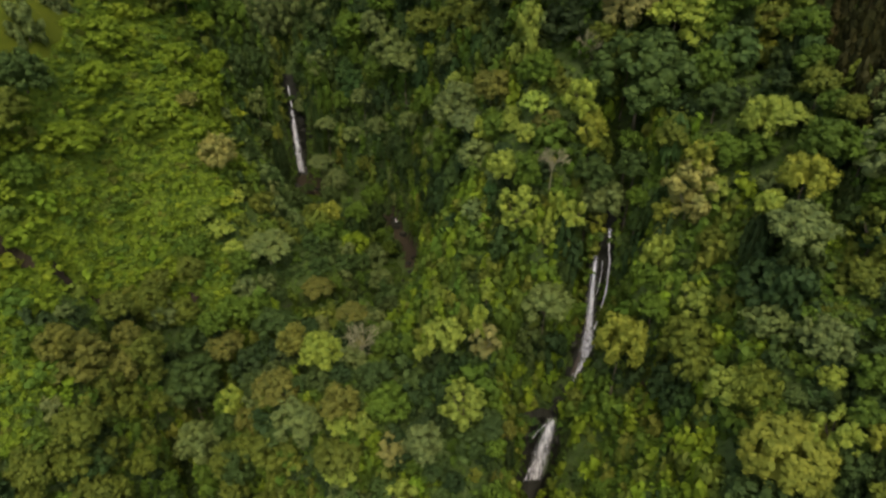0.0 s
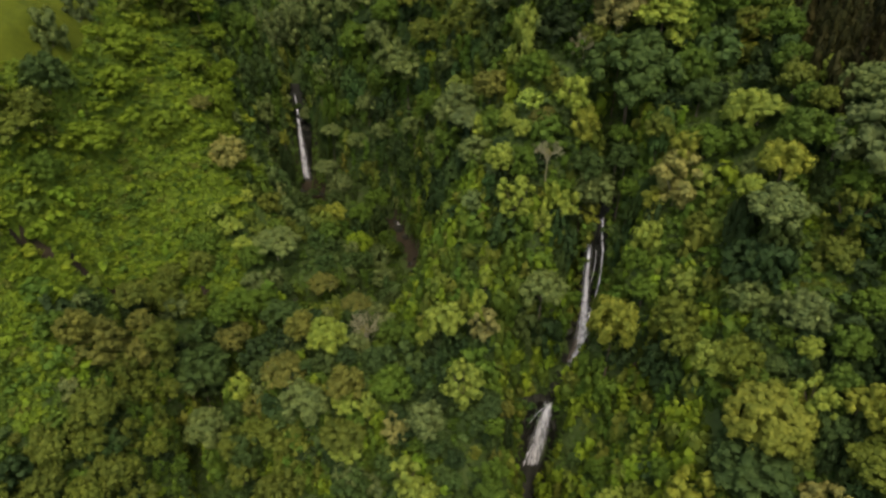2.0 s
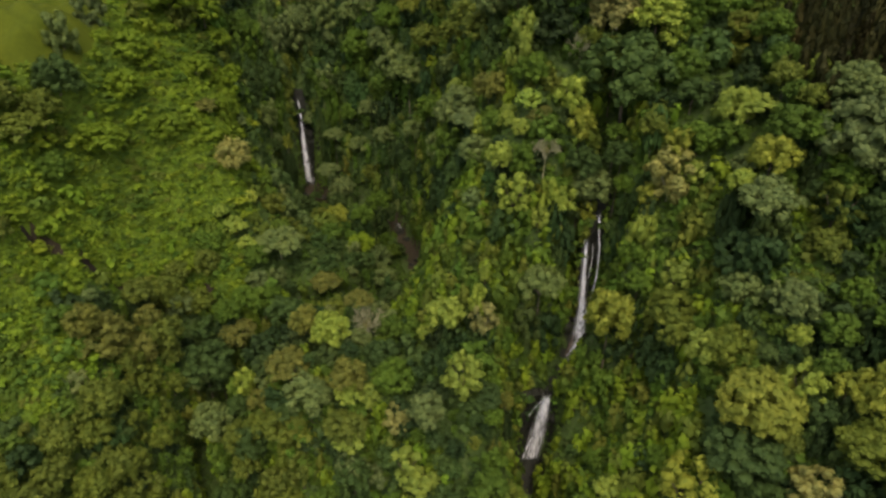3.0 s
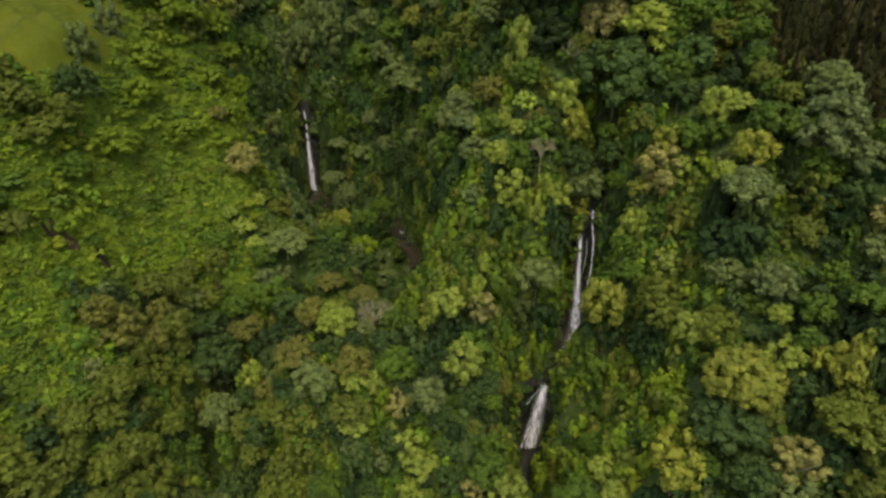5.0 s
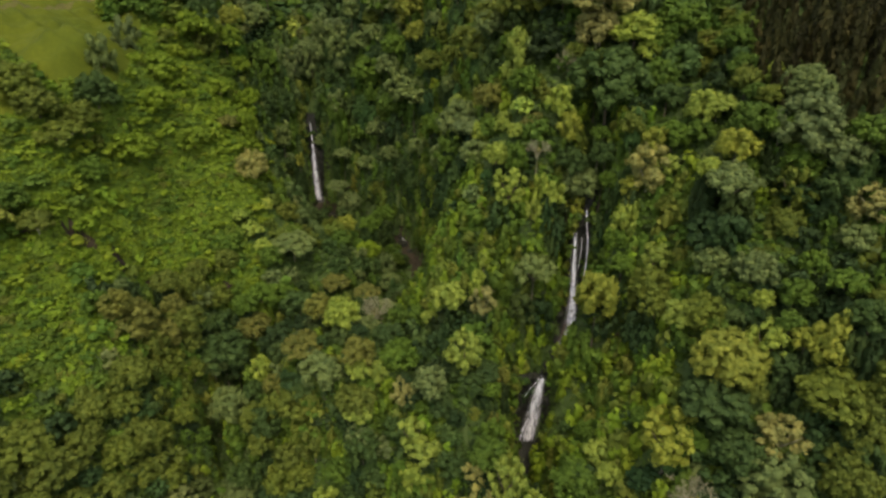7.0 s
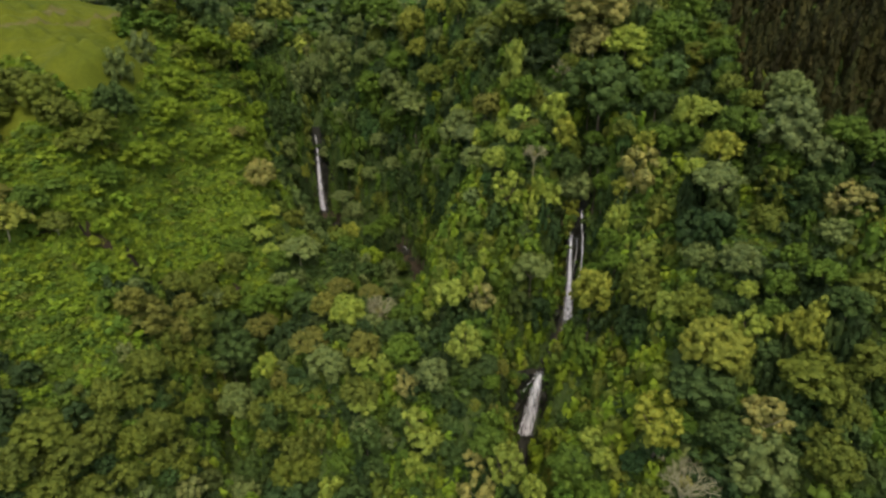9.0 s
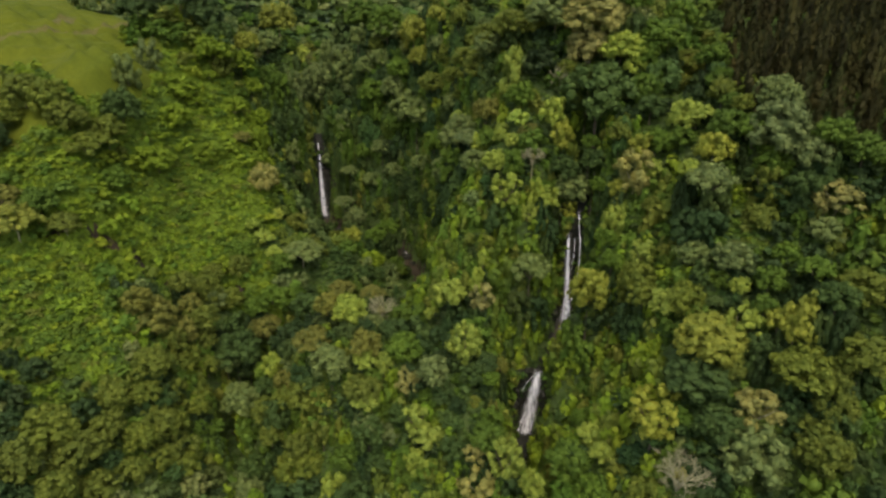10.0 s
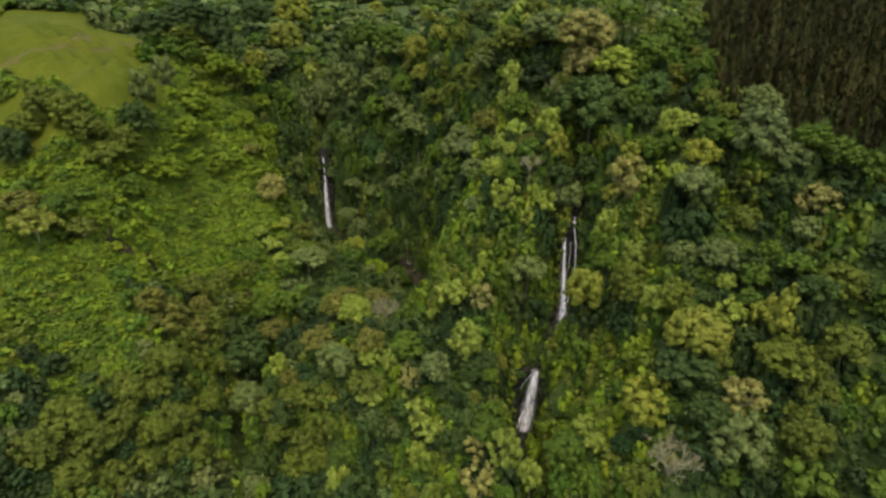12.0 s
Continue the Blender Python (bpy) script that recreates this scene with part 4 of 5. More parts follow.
# The open air over the streams: a foot x, y, z, how far x drifts and z climbs per metre towards the mouth, width and length.
OPEN_AIR = [
    (-55.5, 219, 10, 0.2, 0.40, 4.5, 80),
    (-17, 193, 1, 0.06, 0.46, 2.5, 80),
    (-25, 199, 4, 0.09, 0.44, 1.5, 60),
    (-37, 204, 6, 0.13, 0.43, 1.0, 40),
    (-11.0, 177, -3, 0.04, 0.55, 3.5, 72),
    (33, 106, 22, -0.21, 0.58, 2.6, 40),
    (22.5, 92, -4, -0.16, 0.80, 4.0, 30),
    (-62, 104, -12, 0.33, 0.8, 3.0, 40),
]


def open_water(x, y, z, main, side, r, top):
    """Where a plant would stand in the water, or in the open air before the falls and the brown bed."""
    if main < 1.5 or side < 1.5:
        return True
    if 150 < y < 230 and main < 3 or y > 150 and z < 14 and main < r + 1.5:
        return True
    if 213 < y < 227 and abs(x + 55.2) < 3.0 + 0.3 * r:
        return True
    if y > 84 and side < 2.5 + 0.3 * r or y > 84 and side < r * 0.8 + 1.2 and z < 24:
        return True
    if y < 112 and main < 1.5 + r * 0.8:
        return True
    for fx, fy, fz, drift, climb, wide, reach in OPEN_AIR:
        d = fy - y
        if 0 < d < reach and abs(x - fx - drift * d) < wide + r * 0.8 and z + top > fz + climb * d:
            return True
    return False


def on_rock(x, y, main, side):
    return side < 5 and 85 < y < 95 or side < 3.4 and (89 < y < 98 or 103 < y < 118) or main < 3.6 and 217 < y < 229


def places(count, near, far, power, wide, widen):
    """Random places in a stretch of the valley, with their height, steepness and distance from the streams."""
    y = near + (far - near) * RNG.random(count) ** power
    x = (2 * RNG.random(count) - 1) * (wide + widen * y)
    steep = np.hypot(ground(x + 1, y) - ground(x - 1, y), ground(x, y + 1) - ground(x, y - 1)) / 2
    keep = ~(in_meadow(x, y) | on_bare_earth(x, y) | in_crease(x, y, 1.3))
    rows = np.stack([x, y, ground(x, y), steep, along(x, y, MAIN_STREAM)[0], along(x, y, SIDE_STREAM)[0]], -1)[keep]
    return rows.tolist()


def shade_at(x, y, choices):
    """Colours drift over the slopes: neighbours are often alike."""
    drift = noise.noise((x * 0.03, y * 0.03, 4.2)) * 0.9 + 0.5
    place = min(0.999, max(0.0, drift + RNG.normal() * 0.24))
    return TINTS[choices[int(place * len(choices))]]


def varied(colour, amount=0.12):
    k = 1 + RNG.normal() * amount
    warm = 1 + RNG.normal() * 0.07
    return (max(0.005, colour[0] * k * warm), max(0.008, colour[1] * k), max(0.003, colour[2] * k))


spaces = Spacing()
for row in STANDING:
    spaces.add(*row)

WOOD = [template("round", 20, 0.28, BALL_ROUGH, 16, 0.16) for i in range(5)] + [template("ragged", 19, 0.27, BALL_ROUGH, 16, 0.16) for i in range(4)] + [template("flat", 20, 0.26, BALL_ROUGH, 16, 0.16) for i in range(2)]
BUSH = [template("round", 6, 0.46, BALL_ROUGH, 13, 0.24) for i in range(6)]
TUFT = [leafy([(-0.2, -0.1, 0, 0.62), (0.4, 0.3, 0.1, 0.5)], BALL_ROUGH, 12, 0.36, 0.8) for i in range(5)]
PINE = [leafy([(RNG.uniform(-0.2, 0.2), RNG.uniform(-0.2, 0.2), -0.9 + i * 0.16, 0.56 - 0.042 * i) for i in range(12)], BALL_ROUGH, 18, 0.17, 0.5) for i in range(4)]
DRAPE = [leafy([(RNG.uniform(-0.3, 0.3), RNG.uniform(-0.3, 0.3), 0.9 - i * 0.4, 0.64 - 0.07 * i) for i in range(5)], BALL_ROUGH, 15, 0.3, 1.25) for i in range(4)]

CLUMP = [leafy([(-0.2, -0.1, 0, 0.62), (0.4, 0.3, 0.1, 0.5), (0.1, -0.4, 0.2, 0.4)], BALL_ROUGH, 7, 0.34, 0.8) for i in range(5)]

woods, scrub, pines, drapes, tufts = [], [], [], [], []


def cliff_places(count):
    """Random places on the steep faces, spread evenly over their surface."""
    gx, gy = np.meshgrid(np.arange(-120, 110, 1.5), np.arange(34, 262, 1.5))
    p = np.stack([gx, gy, ground(gx, gy)], -1)
    a, b = p[:-1, 1:] - p[:-1, :-1], p[1:, :-1] - p[:-1, :-1]
    n = np.cross(a, b).reshape(-1, 3)
    area = np.linalg.norm(n, axis=1)
    area[n[:, 2] / area > 0.6] = 0
    pick = RNG.choice(len(area), count, p=area / area.sum())
    u, v = RNG.random(count)[:, None], RNG.random(count)[:, None]
    places_on = p[:-1, :-1].reshape(-1, 3)[pick] + a.reshape(-1, 3)[pick] * u + b.reshape(-1, 3)[pick] * v
    x, y = places_on[:, 0], places_on[:, 1]
    return np.concatenate([places_on, along(x, y, MAIN_STREAM)[0][:, None], along(x, y, SIDE_STREAM)[0][:, None]], 1).tolist()


def scatter():
    for x, y, z, main, side in cliff_places(24000):
        r = RNG.uniform(1.4, 2.8)
        if -60 < x < -46 and 213 < y < 232 and z < 27 or 15 < x < 29 and 88 < y < 98 and z < 10:
            continue
        if scrubby(x, y) or pine_wood(x, y) or in_meadow(x, y) or len(drapes) >= 2100 or 155 < y < 218 and z < 5 and main < 4:
            continue
        if not open_water(x, y, z, main, side, r * 0.6, r) and spaces.free(x, y, z, r, 0.46):
            spaces.add(x, y, z, r * 0.75)
            colour = shade_at(x, y, ("dark", "green", "grey", "dark", "green", "olive", "dark") if x < -12 and y > 140 else ("green", "olive", "green", "meadow", "olive", "green", "olive", "meadow"))
            drapes.append((int(RNG.integers(len(DRAPE))), x, y - 0.3, z, r, r * RNG.uniform(1.1, 1.8), RNG.uniform(0, math.tau), varied(colour, 0.12)))
    for x, y, z, steep, main, side in places(120000, 30, 280, 1.1, 72, 0.64):
        turn = RNG.uniform(0, math.tau)
        if pine_wood(x, y):
            r = RNG.uniform(1.9, 3.0)
            if spaces.free(x, y, z, r, 0.62) and len(pines) < 640:
                spaces.add(x, y, z, r)
                half = r * RNG.uniform(2.2, 3.0)
                pines.append((int(RNG.integers(len(PINE))), x, y, z + half * 0.9, r, half, turn, varied((0.026, 0.027, 0.008), 0.25)))
            continue
        if scrubby(x, y):
            r = 0.8 + 3.2 * RNG.random() ** 3
            if spaces.free(x, y, z, r, 0.5) and len(scrub) < 2600 and not open_water(x, y, z, main, side, r, r):
                spaces.add(x, y, z, r)
                colour = shade_at(x, y, ("meadow", "meadow", "green", "meadow", "meadow", "olive", "meadow", "green"))
                scrub.append((int(RNG.integers(len(BUSH))), x, y, z + r * 0.12 + float(mounds(x, y)), r, r * RNG.uniform(0.4, 0.75), turn, varied(colour, 0.07)))
            continue
        if viny(x, y):
            r = 0.8 + 1.4 * RNG.random() ** 2
            if spaces.free(x, y, z, r, 0.5) and not open_water(x, y, z, main, side, r, r):
                spaces.add(x, y, z, r)
                colour = shade_at(x, y, ("green", "olive", "green", "meadow", "green"))
                scrub.append((int(RNG.integers(len(BUSH))), x, y, z + r * 0.15, r, r * RNG.uniform(0.5, 0.9), turn, varied(colour, 0.1)))
            continue
        if steep > 2.2:
            continue
        r = RNG.choice((2.2, 2.8, 3.4, 4.1, 4.9)) * RNG.uniform(0.9, 1.1)
        if open_water(x, y, z, main, side, r, 8.0) or not spaces.free(x, y, z, r, 0.56):
            continue
        if len(woods) >= 1250:
            continue
        spaces.add(x, y, z, r)
        # near fill takes the darkened greens, so shade between crowns is in its colour
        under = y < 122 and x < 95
        # farther fill leans to grey, with distance haze put into the leaf colour
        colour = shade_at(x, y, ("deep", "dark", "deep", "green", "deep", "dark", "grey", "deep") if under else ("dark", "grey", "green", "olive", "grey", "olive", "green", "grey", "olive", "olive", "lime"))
        half = r * RNG.uniform(0.75, 1.15)
        lift = max(half * 0.6, RNG.uniform(3.5, 6.5) - half)
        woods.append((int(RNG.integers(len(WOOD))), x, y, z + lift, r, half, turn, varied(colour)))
    for x, y, z, steep, main, side in places(4000, 34, 250, 1.2, 66, 0.58):
        r = RNG.uniform(1.1, 2.4)
        if pine_wood(x, y):
            continue
        if open_water(x, y, z, main, side, r, r):
            r = RNG.uniform(0.6, 1.0)
            if main < 2.5 and 150 < y < 224 or side < 2.4 or on_rock(x, y, main, side):
                continue
        elif steep > 2.2:
            continue
        # forest tufts lean to dark greens, painting shade into the gaps between trees
        colour = shade_at(x, y, ("meadow", "green", "meadow") if scrubby(x, y) else ("dark", "dark", "green", "dark", "olive"))
        tufts.append((int(RNG.integers(len(TUFT))), x, y, z + r * 0.25, r, r * 0.9, RNG.uniform(0, math.tau), varied(colour)))


scatter()
# plants fringing the dark rock beside the falls
for x, y, low, high, wide in ((-53.2, 223, 8, 38, 5.6), (35.7, 111.5, 22, 53, 3.9), (22.8, 94.4, -6, 14, 4.8)):
    for i in range(int((high - low) * 2.4)):
        side = -1 if i % 2 else 1
        r = RNG.uniform(0.6, 1.5)
        tufts.append((int(RNG.integers(len(TUFT))), x + side * (wide + RNG.uniform(-0.5, 0.9) + (1.2 if side > 0 and y < 100 else 0)), y - 1.2 + RNG.uniform(-0.8, 0.5), RNG.uniform(low, high), r, r * RNG.uniform(1.0, 1.8), RNG.uniform(0, math.tau), varied(TINTS[("dark", "green", "dark", "olive")[i % 4]])))
    for i in range(14):
        r = RNG.uniform(0.8, 1.5)
        tufts.append((int(RNG.integers(len(TUFT))), x + RNG.choice((-1, 1)) * RNG.uniform(1.4, wide + 0.6), y + RNG.uniform(-0.4, 1.6), high - RNG.uniform(0.5, 3.0), r, r, RNG.uniform(0, math.tau), varied(TINTS[("dark", "green")[i % 2]])))
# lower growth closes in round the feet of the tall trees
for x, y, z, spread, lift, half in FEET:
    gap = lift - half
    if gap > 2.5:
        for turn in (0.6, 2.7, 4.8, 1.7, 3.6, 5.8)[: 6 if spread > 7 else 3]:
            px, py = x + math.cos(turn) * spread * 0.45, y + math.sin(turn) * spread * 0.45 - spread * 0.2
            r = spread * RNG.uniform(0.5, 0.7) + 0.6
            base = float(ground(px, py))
            # deep and dark greens paint in the shade beneath the tall crowns
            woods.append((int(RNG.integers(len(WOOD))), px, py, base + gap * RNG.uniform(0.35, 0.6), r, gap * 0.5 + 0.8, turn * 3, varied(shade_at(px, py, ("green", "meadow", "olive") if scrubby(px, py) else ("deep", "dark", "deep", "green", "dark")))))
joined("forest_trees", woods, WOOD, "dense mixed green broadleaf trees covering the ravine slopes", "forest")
joined("hillside_scrub", scrub, BUSH, "fresh green scrub and creepers over the open hillside", "scrub")
joined("pine_wood", pines, PINE, "dark brownish conifer wood on the upper slope", "forest")
joined("cliff_creepers", drapes, DRAPE, "green creepers and ferns hanging down the cliffs", "creepers")
joined("undergrowth", tufts, TUFT, "low dark green undergrowth between the trees, darkened further as shade", "undergrowth")


def ground_cover(count):
    """Single leaves of the creeping plants that hide the soil, spread evenly over flats and cliffs."""
    gx, gy = np.meshgrid(np.arange(-130, 115, 1.5), np.arange(34, 300, 1.5))
    p = np.stack([gx, gy, ground(gx, gy) + roughness_of(gx, gy) * np.clip(stream_distance(gx, gy) / 6 - 0.4, 0, 1) + mounds(gx, gy)], -1)
    a, b = p[:-1, 1:] - p[:-1, :-1], p[1:, :-1] - p[:-1, :-1]
    n = np.cross(a, b).reshape(-1, 3)
    area = np.linalg.norm(n, axis=1)
    mx, my = (gx[:-1, :-1] + 0.75).ravel(), (gy[:-1, :-1] + 0.75).ravel()
    main, side = along(mx, my, MAIN_STREAM)[0], along(mx, my, SIDE_STREAM)[0]
    wet = (side < 4.0) & (my > 85) & (my < 94) | (side < 2.6) & (((my > 89) & (my < 98)) | ((my > 101) & (my < 118))) | (main < 2.6) & (my > 168) & (my < 229)
    n = n / area[:, None]
    area[wet | in_meadow(mx, my) | on_bare_earth(mx, my) | in_crease(mx, my) | (np.abs(mx) > 62 + 0.6 * my)] = 0
    pick = RNG.choice(len(area), count, p=area / area.sum())
    u, v = RNG.random(count)[:, None], RNG.random(count)[:, None]
    spot = p[:-1, :-1].reshape(-1, 3)[pick] + a.reshape(-1, 3)[pick] * u + b.reshape(-1, 3)[pick] * v
    way = n[pick] + 0.45 * RNG.normal(size=(count, 3)) + (0, -0.1, 0.25)
    way /= np.linalg.norm(way, axis=1)[:, None]
    spot = spot + n[pick] * RNG.uniform(0.1, 0.7, (count, 1))
    t = np.cross(way, RNG.normal(size=(count, 3)))
    t /= np.linalg.norm(t, axis=1)[:, None]
    s = np.cross(way, t)
    size = RNG.uniform(0.35, 0.95, (count, 1))
    quad = np.stack([spot + t * size, spot + s * size * 0.6 + way * size * 0.2, spot - t * size * 0.8, spot - s * size * 0.6 + way * size * 0.2], 1).reshape(-1, 3)
    k = 4 * np.arange(count)[:, None]
    me = mesh_from("ground_cover", quad, np.concatenate([k + (0, 1, 2), k + (0, 2, 3)]), 3)
    blend = np.clip(0.5 + 0.4 * np.sin(spot[:, 0:1] * 0.13 + 2 * np.sin(spot[:, 1:2] * 0.07)) + 0.25 * RNG.normal(size=(count, 1)), 0, 1)
    open_slope = scrubby(spot[:, 0:1], spot[:, 1:2])
    low, high = np.where(open_slope, TINTS["green"], TINTS["dark"]), np.where(open_slope, TINTS["meadow"], TINTS["green"])
    colour = low * (1 - blend) + high * blend
    me.attributes.new("tint", "FLOAT_COLOR", "POINT").data.foreach_set("color", np.repeat(np.concatenate([colour, np.ones((count, 1))], 1), 4, 0).astype(np.float32).ravel())
    me.materials.append(LEAVES_JOINED)
    tagged(new("ground_cover", me), "low green creepers and ferns over the forest floor", "ground cover", kind="stuff")


ground_cover(140000)

# the woods beyond, towards the horizon
far = []
for i in range(3200):
    y = 262 + 360 * RNG.random() ** 1.5
    x = (2 * RNG.random() - 1) * (110 + 0.75 * y)
    r = RNG.uniform(3.0, 6.5) * (1 + (y - 262) / 400)
    far.append((int(RNG.integers(len(TUFT))), x, y, float(ground(x, y)) + r * 0.4, r, r * RNG.uniform(0.7, 1.0), RNG.uniform(0, math.tau), varied(shade_at(x, y, ("dark", "green", "dark", "grey", "green", "dark")))))
for i in range(700):
    x, y = RNG.uniform(-300, 300), RNG.uniform(-230, 150)
    if abs(x) < 165 and y > -130 or in_meadow(x, y):
        continue
    r = RNG.uniform(3.0, 6.0)
    far.append((int(RNG.integers(len(CLUMP))), x, y, float(ground(x, y)) + r * 0.4, r, r * RNG.uniform(0.7, 1.0), RNG.uniform(0, math.tau), varied(shade_at(x, y, ("dark", "green", "dark", "grey", "green", "dark")))))
# the woods on the valley floor, under the flight
valley = []
for x, y, z, steep, main, side in places(9000, -130, 60, 1.0, 160, 0.0):
    r = RNG.uniform(2.6, 4.8)
    if abs(x) > 72 + 0.6 * max(y, 0) or y < 30:
        if len(valley) < 1500 and main > 3 and side > 3 and spaces.free(x, y, z, r, 0.6):
            spaces.add(x, y, z, r)
            valley.append((int(RNG.integers(len(BUSH))), x, y, z + r * 0.5, r, r * RNG.uniform(0.75, 1.1), RNG.uniform(0, math.tau), varied(shade_at(x, y, ("dark", "green", "olive", "dark", "grey", "green")))))
joined("valley_woods", valley, BUSH, "mixed green broadleaf woods on the valley floor", "forest")
joined("far_woods", far, CLUMP, "green woods all round the ravine and towards the horizon", "forest")


# ---- the waterfalls ----
def sheet(points, widths, thick=0.25, columns=9, ruffle=0.12):
    """A falling sheet of water with an uneven front: points down its middle, a width at each."""
    bm = bmesh.new()
    rows = []
    steps = 26
    for i in range(steps + 1):
        s = i / steps * (len(points) - 1)
        k = min(int(s), len(points) - 2)
        u = s - k
        p = Vector(points[k]).lerp(Vector(points[k + 1]), u)
        w = widths[k] * (1 - u) + widths[k + 1] * u
        w *= 1 + 0.16 * noise.noise((p.z * 0.5, p.x, 1.0))
        row = []
        for j in range(columns):
            across = j / (columns - 1) * 2 - 1
            bulge = thick * (1 - across * across)
            row.append(bm.verts.new((p.x + across * w / 2 + 0.06 * noise.noise((p.z * 1.3, j * 3.0, 2.0)), p.y - bulge + ruffle * noise.noise((across * 4, p.z * 0.35, 5.0)), p.z)))
        rows.append(row)
    backs = [[bm.verts.new((row[0].co.x, row[0].co.y + 0.15, row[0].co.z)), bm.verts.new((row[-1].co.x, row[-1].co.y + 0.15, row[-1].co.z))] for row in rows]
    for a, b, c, d in zip(rows[:-1], rows[1:], backs[:-1], backs[1:]):
        for j in range(columns - 1):
            bm.faces.new((a[j], b[j], b[j + 1], a[j + 1]))
        bm.faces.new((c[0], d[0], b[0], a[0]))
        bm.faces.new((a[-1], b[-1], d[1], c[1]))
    for f in bm.faces:
        f.smooth = True
    ends = [max(0.0, 1 - i / 3, 1 - (steps - i) / 2.5) for i in range(steps + 1)]
    sides = [max(abs(j / (columns - 1) * 2 - 1), ends[i]) for i in range(steps + 1) for j in range(columns)] + [1.0] * (2 * len(rows))
    me = finish("strand", bm, FALLING)
    me.attributes.new("across", "FLOAT", "POINT").data.foreach_set("value", sides)
    return me


def waterfall(label, strands):
    base = strands[0][1][-1]
    thing = new("waterfall", None)
    thing.location = base
    for name, points, widths in strands:
        me = sheet([tuple(Vector(p) - Vector(base)) for p in points], widths)
        ob = new(name, me)
        ob.parent = thing
    tagged(thing, label, "waterfall", group="waterfalls of the ravine")


def cliff(label, x, y, low, high, wide, deep, seed):
    """The dark wet rock behind a fall: a hollowed wall of ledges and blocks."""
    rng = random.Random(seed)
    bm = bmesh.new()
    columns, rows = 22, 26
    grid = []
    for j in range(rows + 1):
        v = j / rows
        line = []
        for i in range(columns + 1):
            u = i / columns * 2 - 1
            px = x + u * wide * (1.1 - 0.3 * v)
            pz = low + (high - low) * v
            py = y - deep * u * u * (1.2 - 0.4 * v) + 1.6 * v
            block = noise.noise((px * 0.45 + seed, pz * 0.3, 3.0)) * 1.1 + noise.noise((px * 1.3, pz * 0.9, seed)) * 0.5
            line.append(bm.verts.new((px, py + block, pz + rng.uniform(-0.2, 0.2))))
        grid.append(line)
    for a, b in zip(grid[:-1], grid[1:]):
        for i in range(columns):
            bm.faces.new((a[i], a[i + 1], b[i + 1], b[i]))
    ring = bmesh.ops.extrude_face_region(bm, geom=bm.faces[:])
    bmesh.ops.translate(bm, verts=[g for g in ring["geom"] if isinstance(g, bmesh.types.BMVert)], vec=(0, 2.5, 0))
    bmesh.ops.recalc_face_normals(bm, faces=bm.faces[:])
    tagged(new("rock_wall", finish("rock_wall", bm, ROCK)), label, "rock wall", kind="structure")


cliff("dark wet rock wall behind the tall far waterfall", -52.6, 223.8, 3, 29, 6.2, 2.4, 1)
cliff("dark wet rock wall behind the twin-stranded waterfall", 35.9, 112.2, 16, 51, 4.2, 2.0, 2)
cliff("dark wet rock wall behind the lowest waterfall", 22.8, 95.0, -12, 12, 5.2, 2.6, 3)

waterfall("tall thin white waterfall dropping down a dark cliff", [
    ("strand", [(-56.2, 222.0, 34), (-56.0, 221.0, 25), (-55.8, 220.0, 16), (-55.4, 219.0, 7)], [1.2, 2.4, 3.3, 4.8]),
    ("upper_strand", [(-57.1, 225.0, 41.6), (-56.7, 224.0, 37.5), (-56.2, 222.2, 33.6)], [0.5, 0.8, 0.7]),
])
waterfall("white waterfall in two strands beside a yellow-green tree", [
    ("strand", [(32.8, 109.7, 49), (33.2, 109.3, 39), (33.7, 108.3, 30), (33.5, 107.0, 25.5)], [1.2, 1.8, 2.4, 3.4]),
    ("side_strand", [(35.8, 113.0, 54), (35.9, 112.0, 49.6), (36.6, 111.4, 45.3), (36.7, 110.4, 38), (35.6, 109.0, 31), (34.6, 107.8, 27.5)], [0.8, 0.6, 0.65, 0.55, 0.5, 0.5]),
    ("thin_strand", [(34.7, 110.6, 47), (34.9, 110.2, 43), (34.5, 109.9, 37)], [0.25, 0.22, 0.18]),
    ("splash", [(33.6, 107.2, 29.5), (33.5, 106.6, 26.5), (33.2, 105.6, 23.5)], [1.8, 3.0, 3.4]),
    ("foot", [(33.8, 106.6, 25.3), (33.1, 104.6, 22.4), (31.4, 103.0, 20.6), (30.3, 101.5, 18)], [3.6, 2.8, 1.8, 0.9]),
])
waterfall("broad white waterfall fanning over dark rock", [
    ("strand", [(24.7, 94.0, 14.9), (24.2, 93.6, 10.6), (23.3, 93.0, 4.3), (22.5, 92.4, -2.8), (22.1, 92.1, -6.6)], [2.0, 3.1, 4.2, 4.9, 4.4]),
    ("side_strand", [(23.6, 93.7, 13.4), (21.6, 93.1, 11), (20.4, 92.8, 8.6)], [0.3, 0.25, 0.2]),
    ("low_strand", [(22.0, 92.2, 2.4), (20.6, 91.6, -1.0), (19.6, 91.2, -5.6)], [0.6, 0.9, 0.8]),
])



waterfall("short white cascade between boulders in the creek", [
    ("strand", [(-17.2, 195.6, 2.2), (-16.9, 194.6, 1.0), (-16.6, 193.8, -0.2)], [1.6, 2.4, 2.0]),
])
waterfall("short white cascade where the creek bends", [
    ("strand", [(-10.9, 179.2, -2.2), (-10.8, 178.0, -3.6), (-11.0, 176.8, -4.6)], [1.4, 2.2, 2.6]),
])

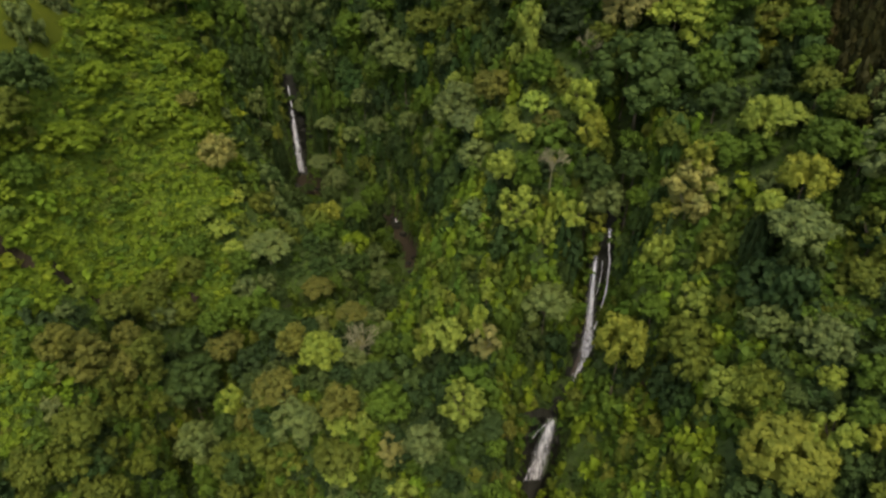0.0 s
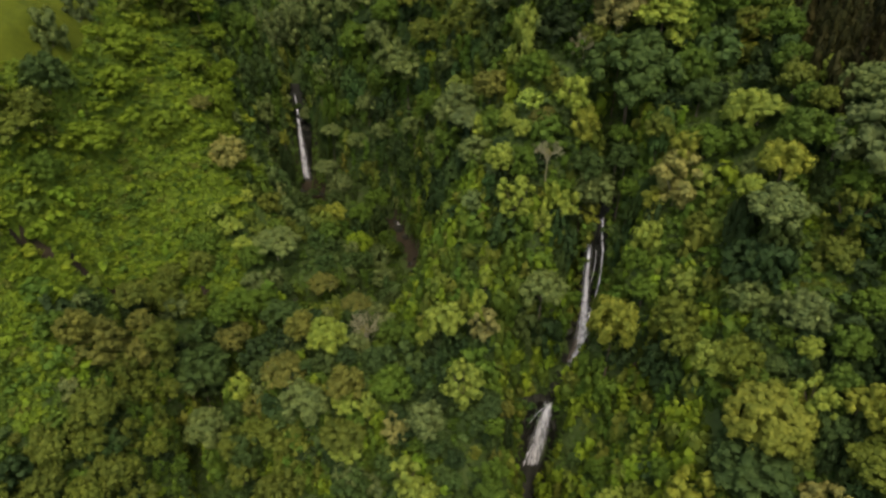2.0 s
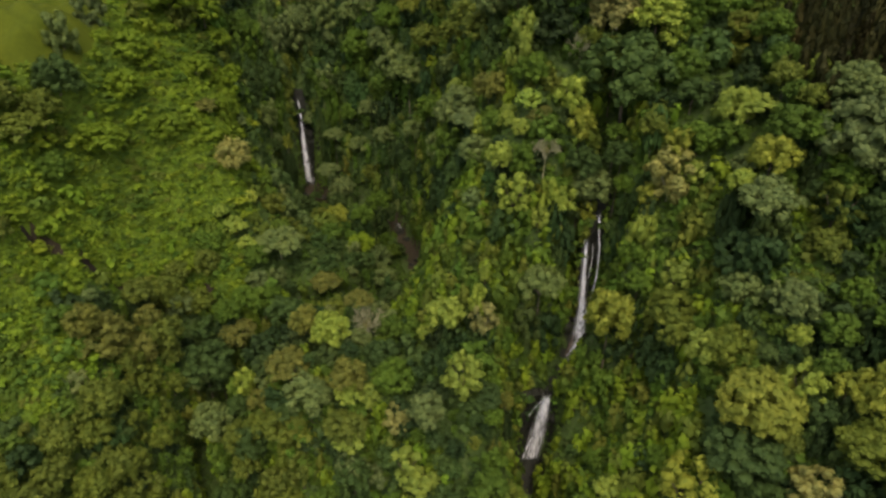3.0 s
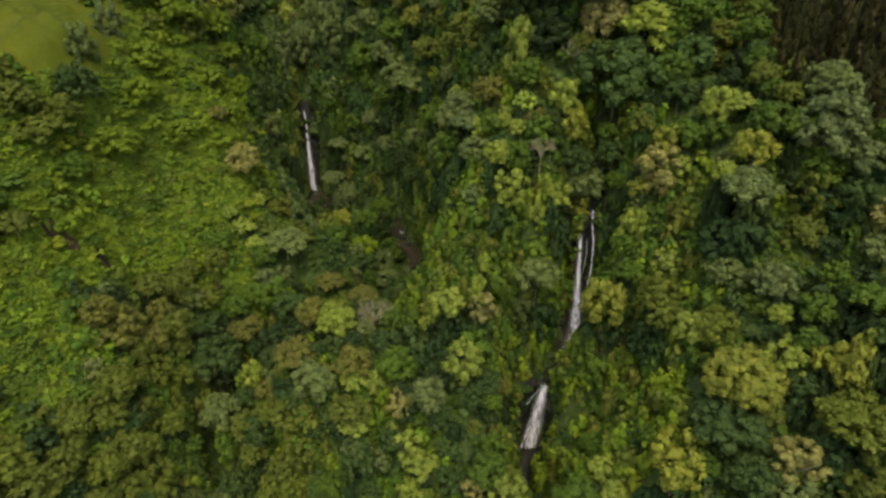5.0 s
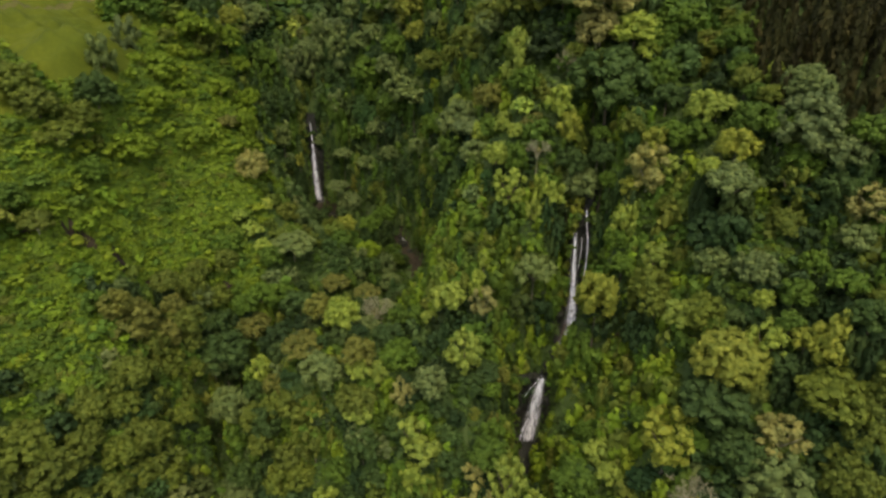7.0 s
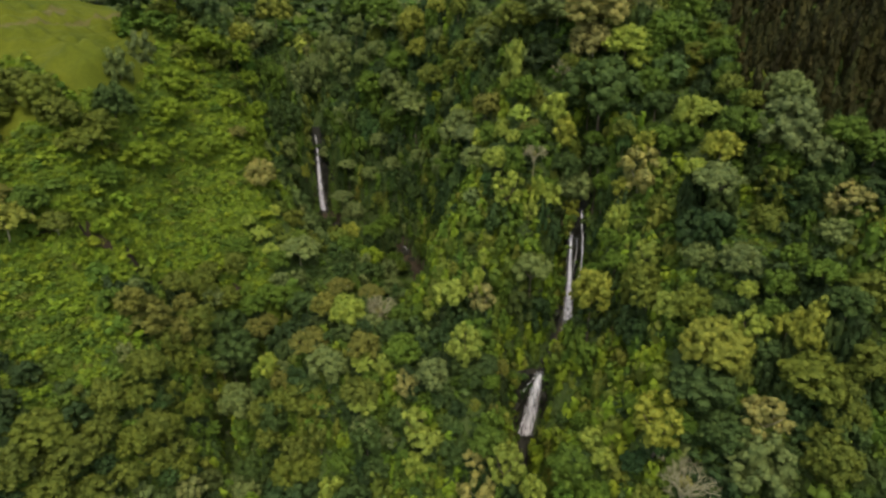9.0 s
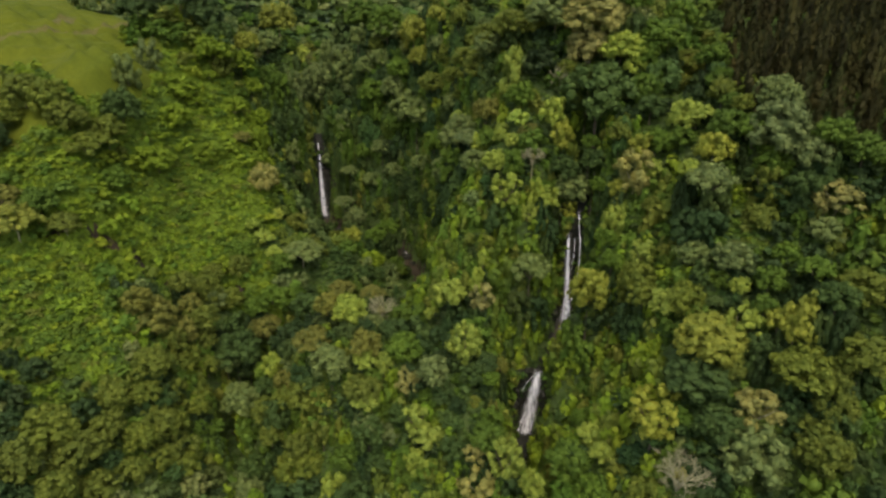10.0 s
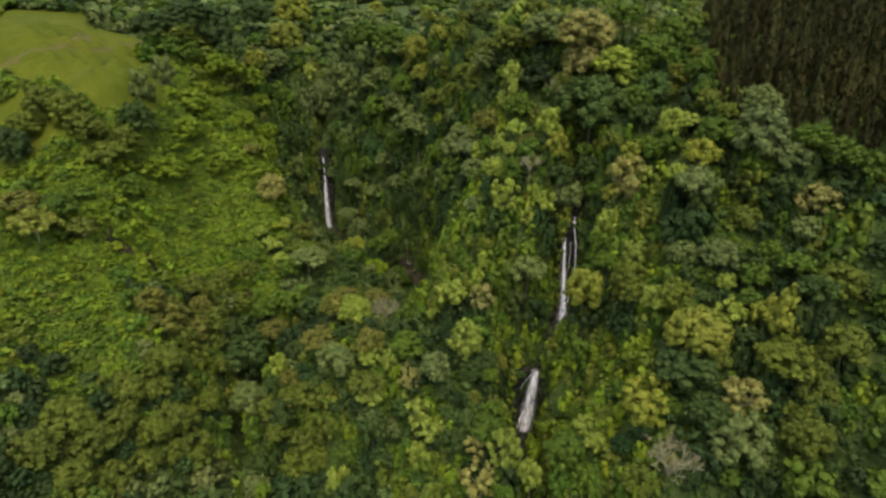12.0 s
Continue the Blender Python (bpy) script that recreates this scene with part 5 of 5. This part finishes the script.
# ---- the creek, the pools and their stones ----
def ribbon(name, path, width, label):
    """Shallow water along a bed, with uneven banks."""
    bm = bmesh.new()
    rows = []
    for (x0, y0, z0), (x1, y1, z1) in zip(path[:-1], path[1:]):
        steps = max(2, int(math.hypot(x1 - x0, y1 - y0) / 1.2))
        for i in range(steps):
            u = i / steps
            p = Vector((x0, y0, z0)).lerp(Vector((x1, y1, z1)), u)
            side = Vector((y1 - y0, x0 - x1, 0)).normalized()
            w = width * (0.75 + 0.5 * noise.noise((p.x * 0.2, p.y * 0.2, 7)))
            rows.append([bm.verts.new(p + side * w * k + Vector((0, 0, 0.3 - 0.04 * abs(k)))) for k in (-1, -0.5, 0, 0.5, 1)])
    for a, b in zip(rows[:-1], rows[1:]):
        for j in range(4):
            bm.faces.new((a[j], b[j], b[j + 1], a[j + 1])).smooth = True
    tagged(new(name, finish(name, bm, STREAM)), label, "water", kind="structure")


ribbon("water", [p for p in MAIN_STREAM if 90 < p[1] < 224], 1.5, "shallow brown creek winding through the ravine")
ribbon("water", [p for p in SIDE_STREAM if 98 < p[1] < 111], 1.2, "white-streaked rapids between two waterfalls")


def boulder_mesh(seed):
    rng = random.Random(seed)
    bm = bmesh.new()
    bmesh.ops.create_icosphere(bm, subdivisions=2, radius=1)
    for v in bm.verts:
        v.co *= 1 + 0.35 * noise.noise(v.co * 1.3 + Vector((seed * 3.1, 0, 0)))
        v.co.z *= 0.7
    return finish("boulder", bm, ROCK)


BOULDERS = [boulder_mesh(i) for i in range(4)]
stones = random.Random(4)
for path, low, high, count in ((MAIN_STREAM, 168, 222, 26), (SIDE_STREAM, 100, 108, 9), (SIDE_STREAM, 86, 94.5, 8)):
    legs = [(a, b) for a, b in zip(path[:-1], path[1:]) if low <= max(a[1], b[1]) and min(a[1], b[1]) <= high and abs(a[2] - b[2]) < 12]
    for i in range(count):
        a, b = legs[i % len(legs)]
        u = stones.random()
        x, y = a[0] + (b[0] - a[0]) * u + stones.uniform(-3, 3), a[1] + (b[1] - a[1]) * u + stones.uniform(-1, 1)
        size = stones.uniform(0.4, 1.3)
        ob = new("boulder", BOULDERS[i % 4])
        ob.location = (x, y, float(ground(x, y)) + size * 0.15)
        ob.scale, ob.rotation_euler = (size * 1.2, size, size), (0, 0, stones.uniform(0, 6))
        tagged(ob, "dark wet boulder lying in the stream bed", "boulder", group="boulders in the stream")
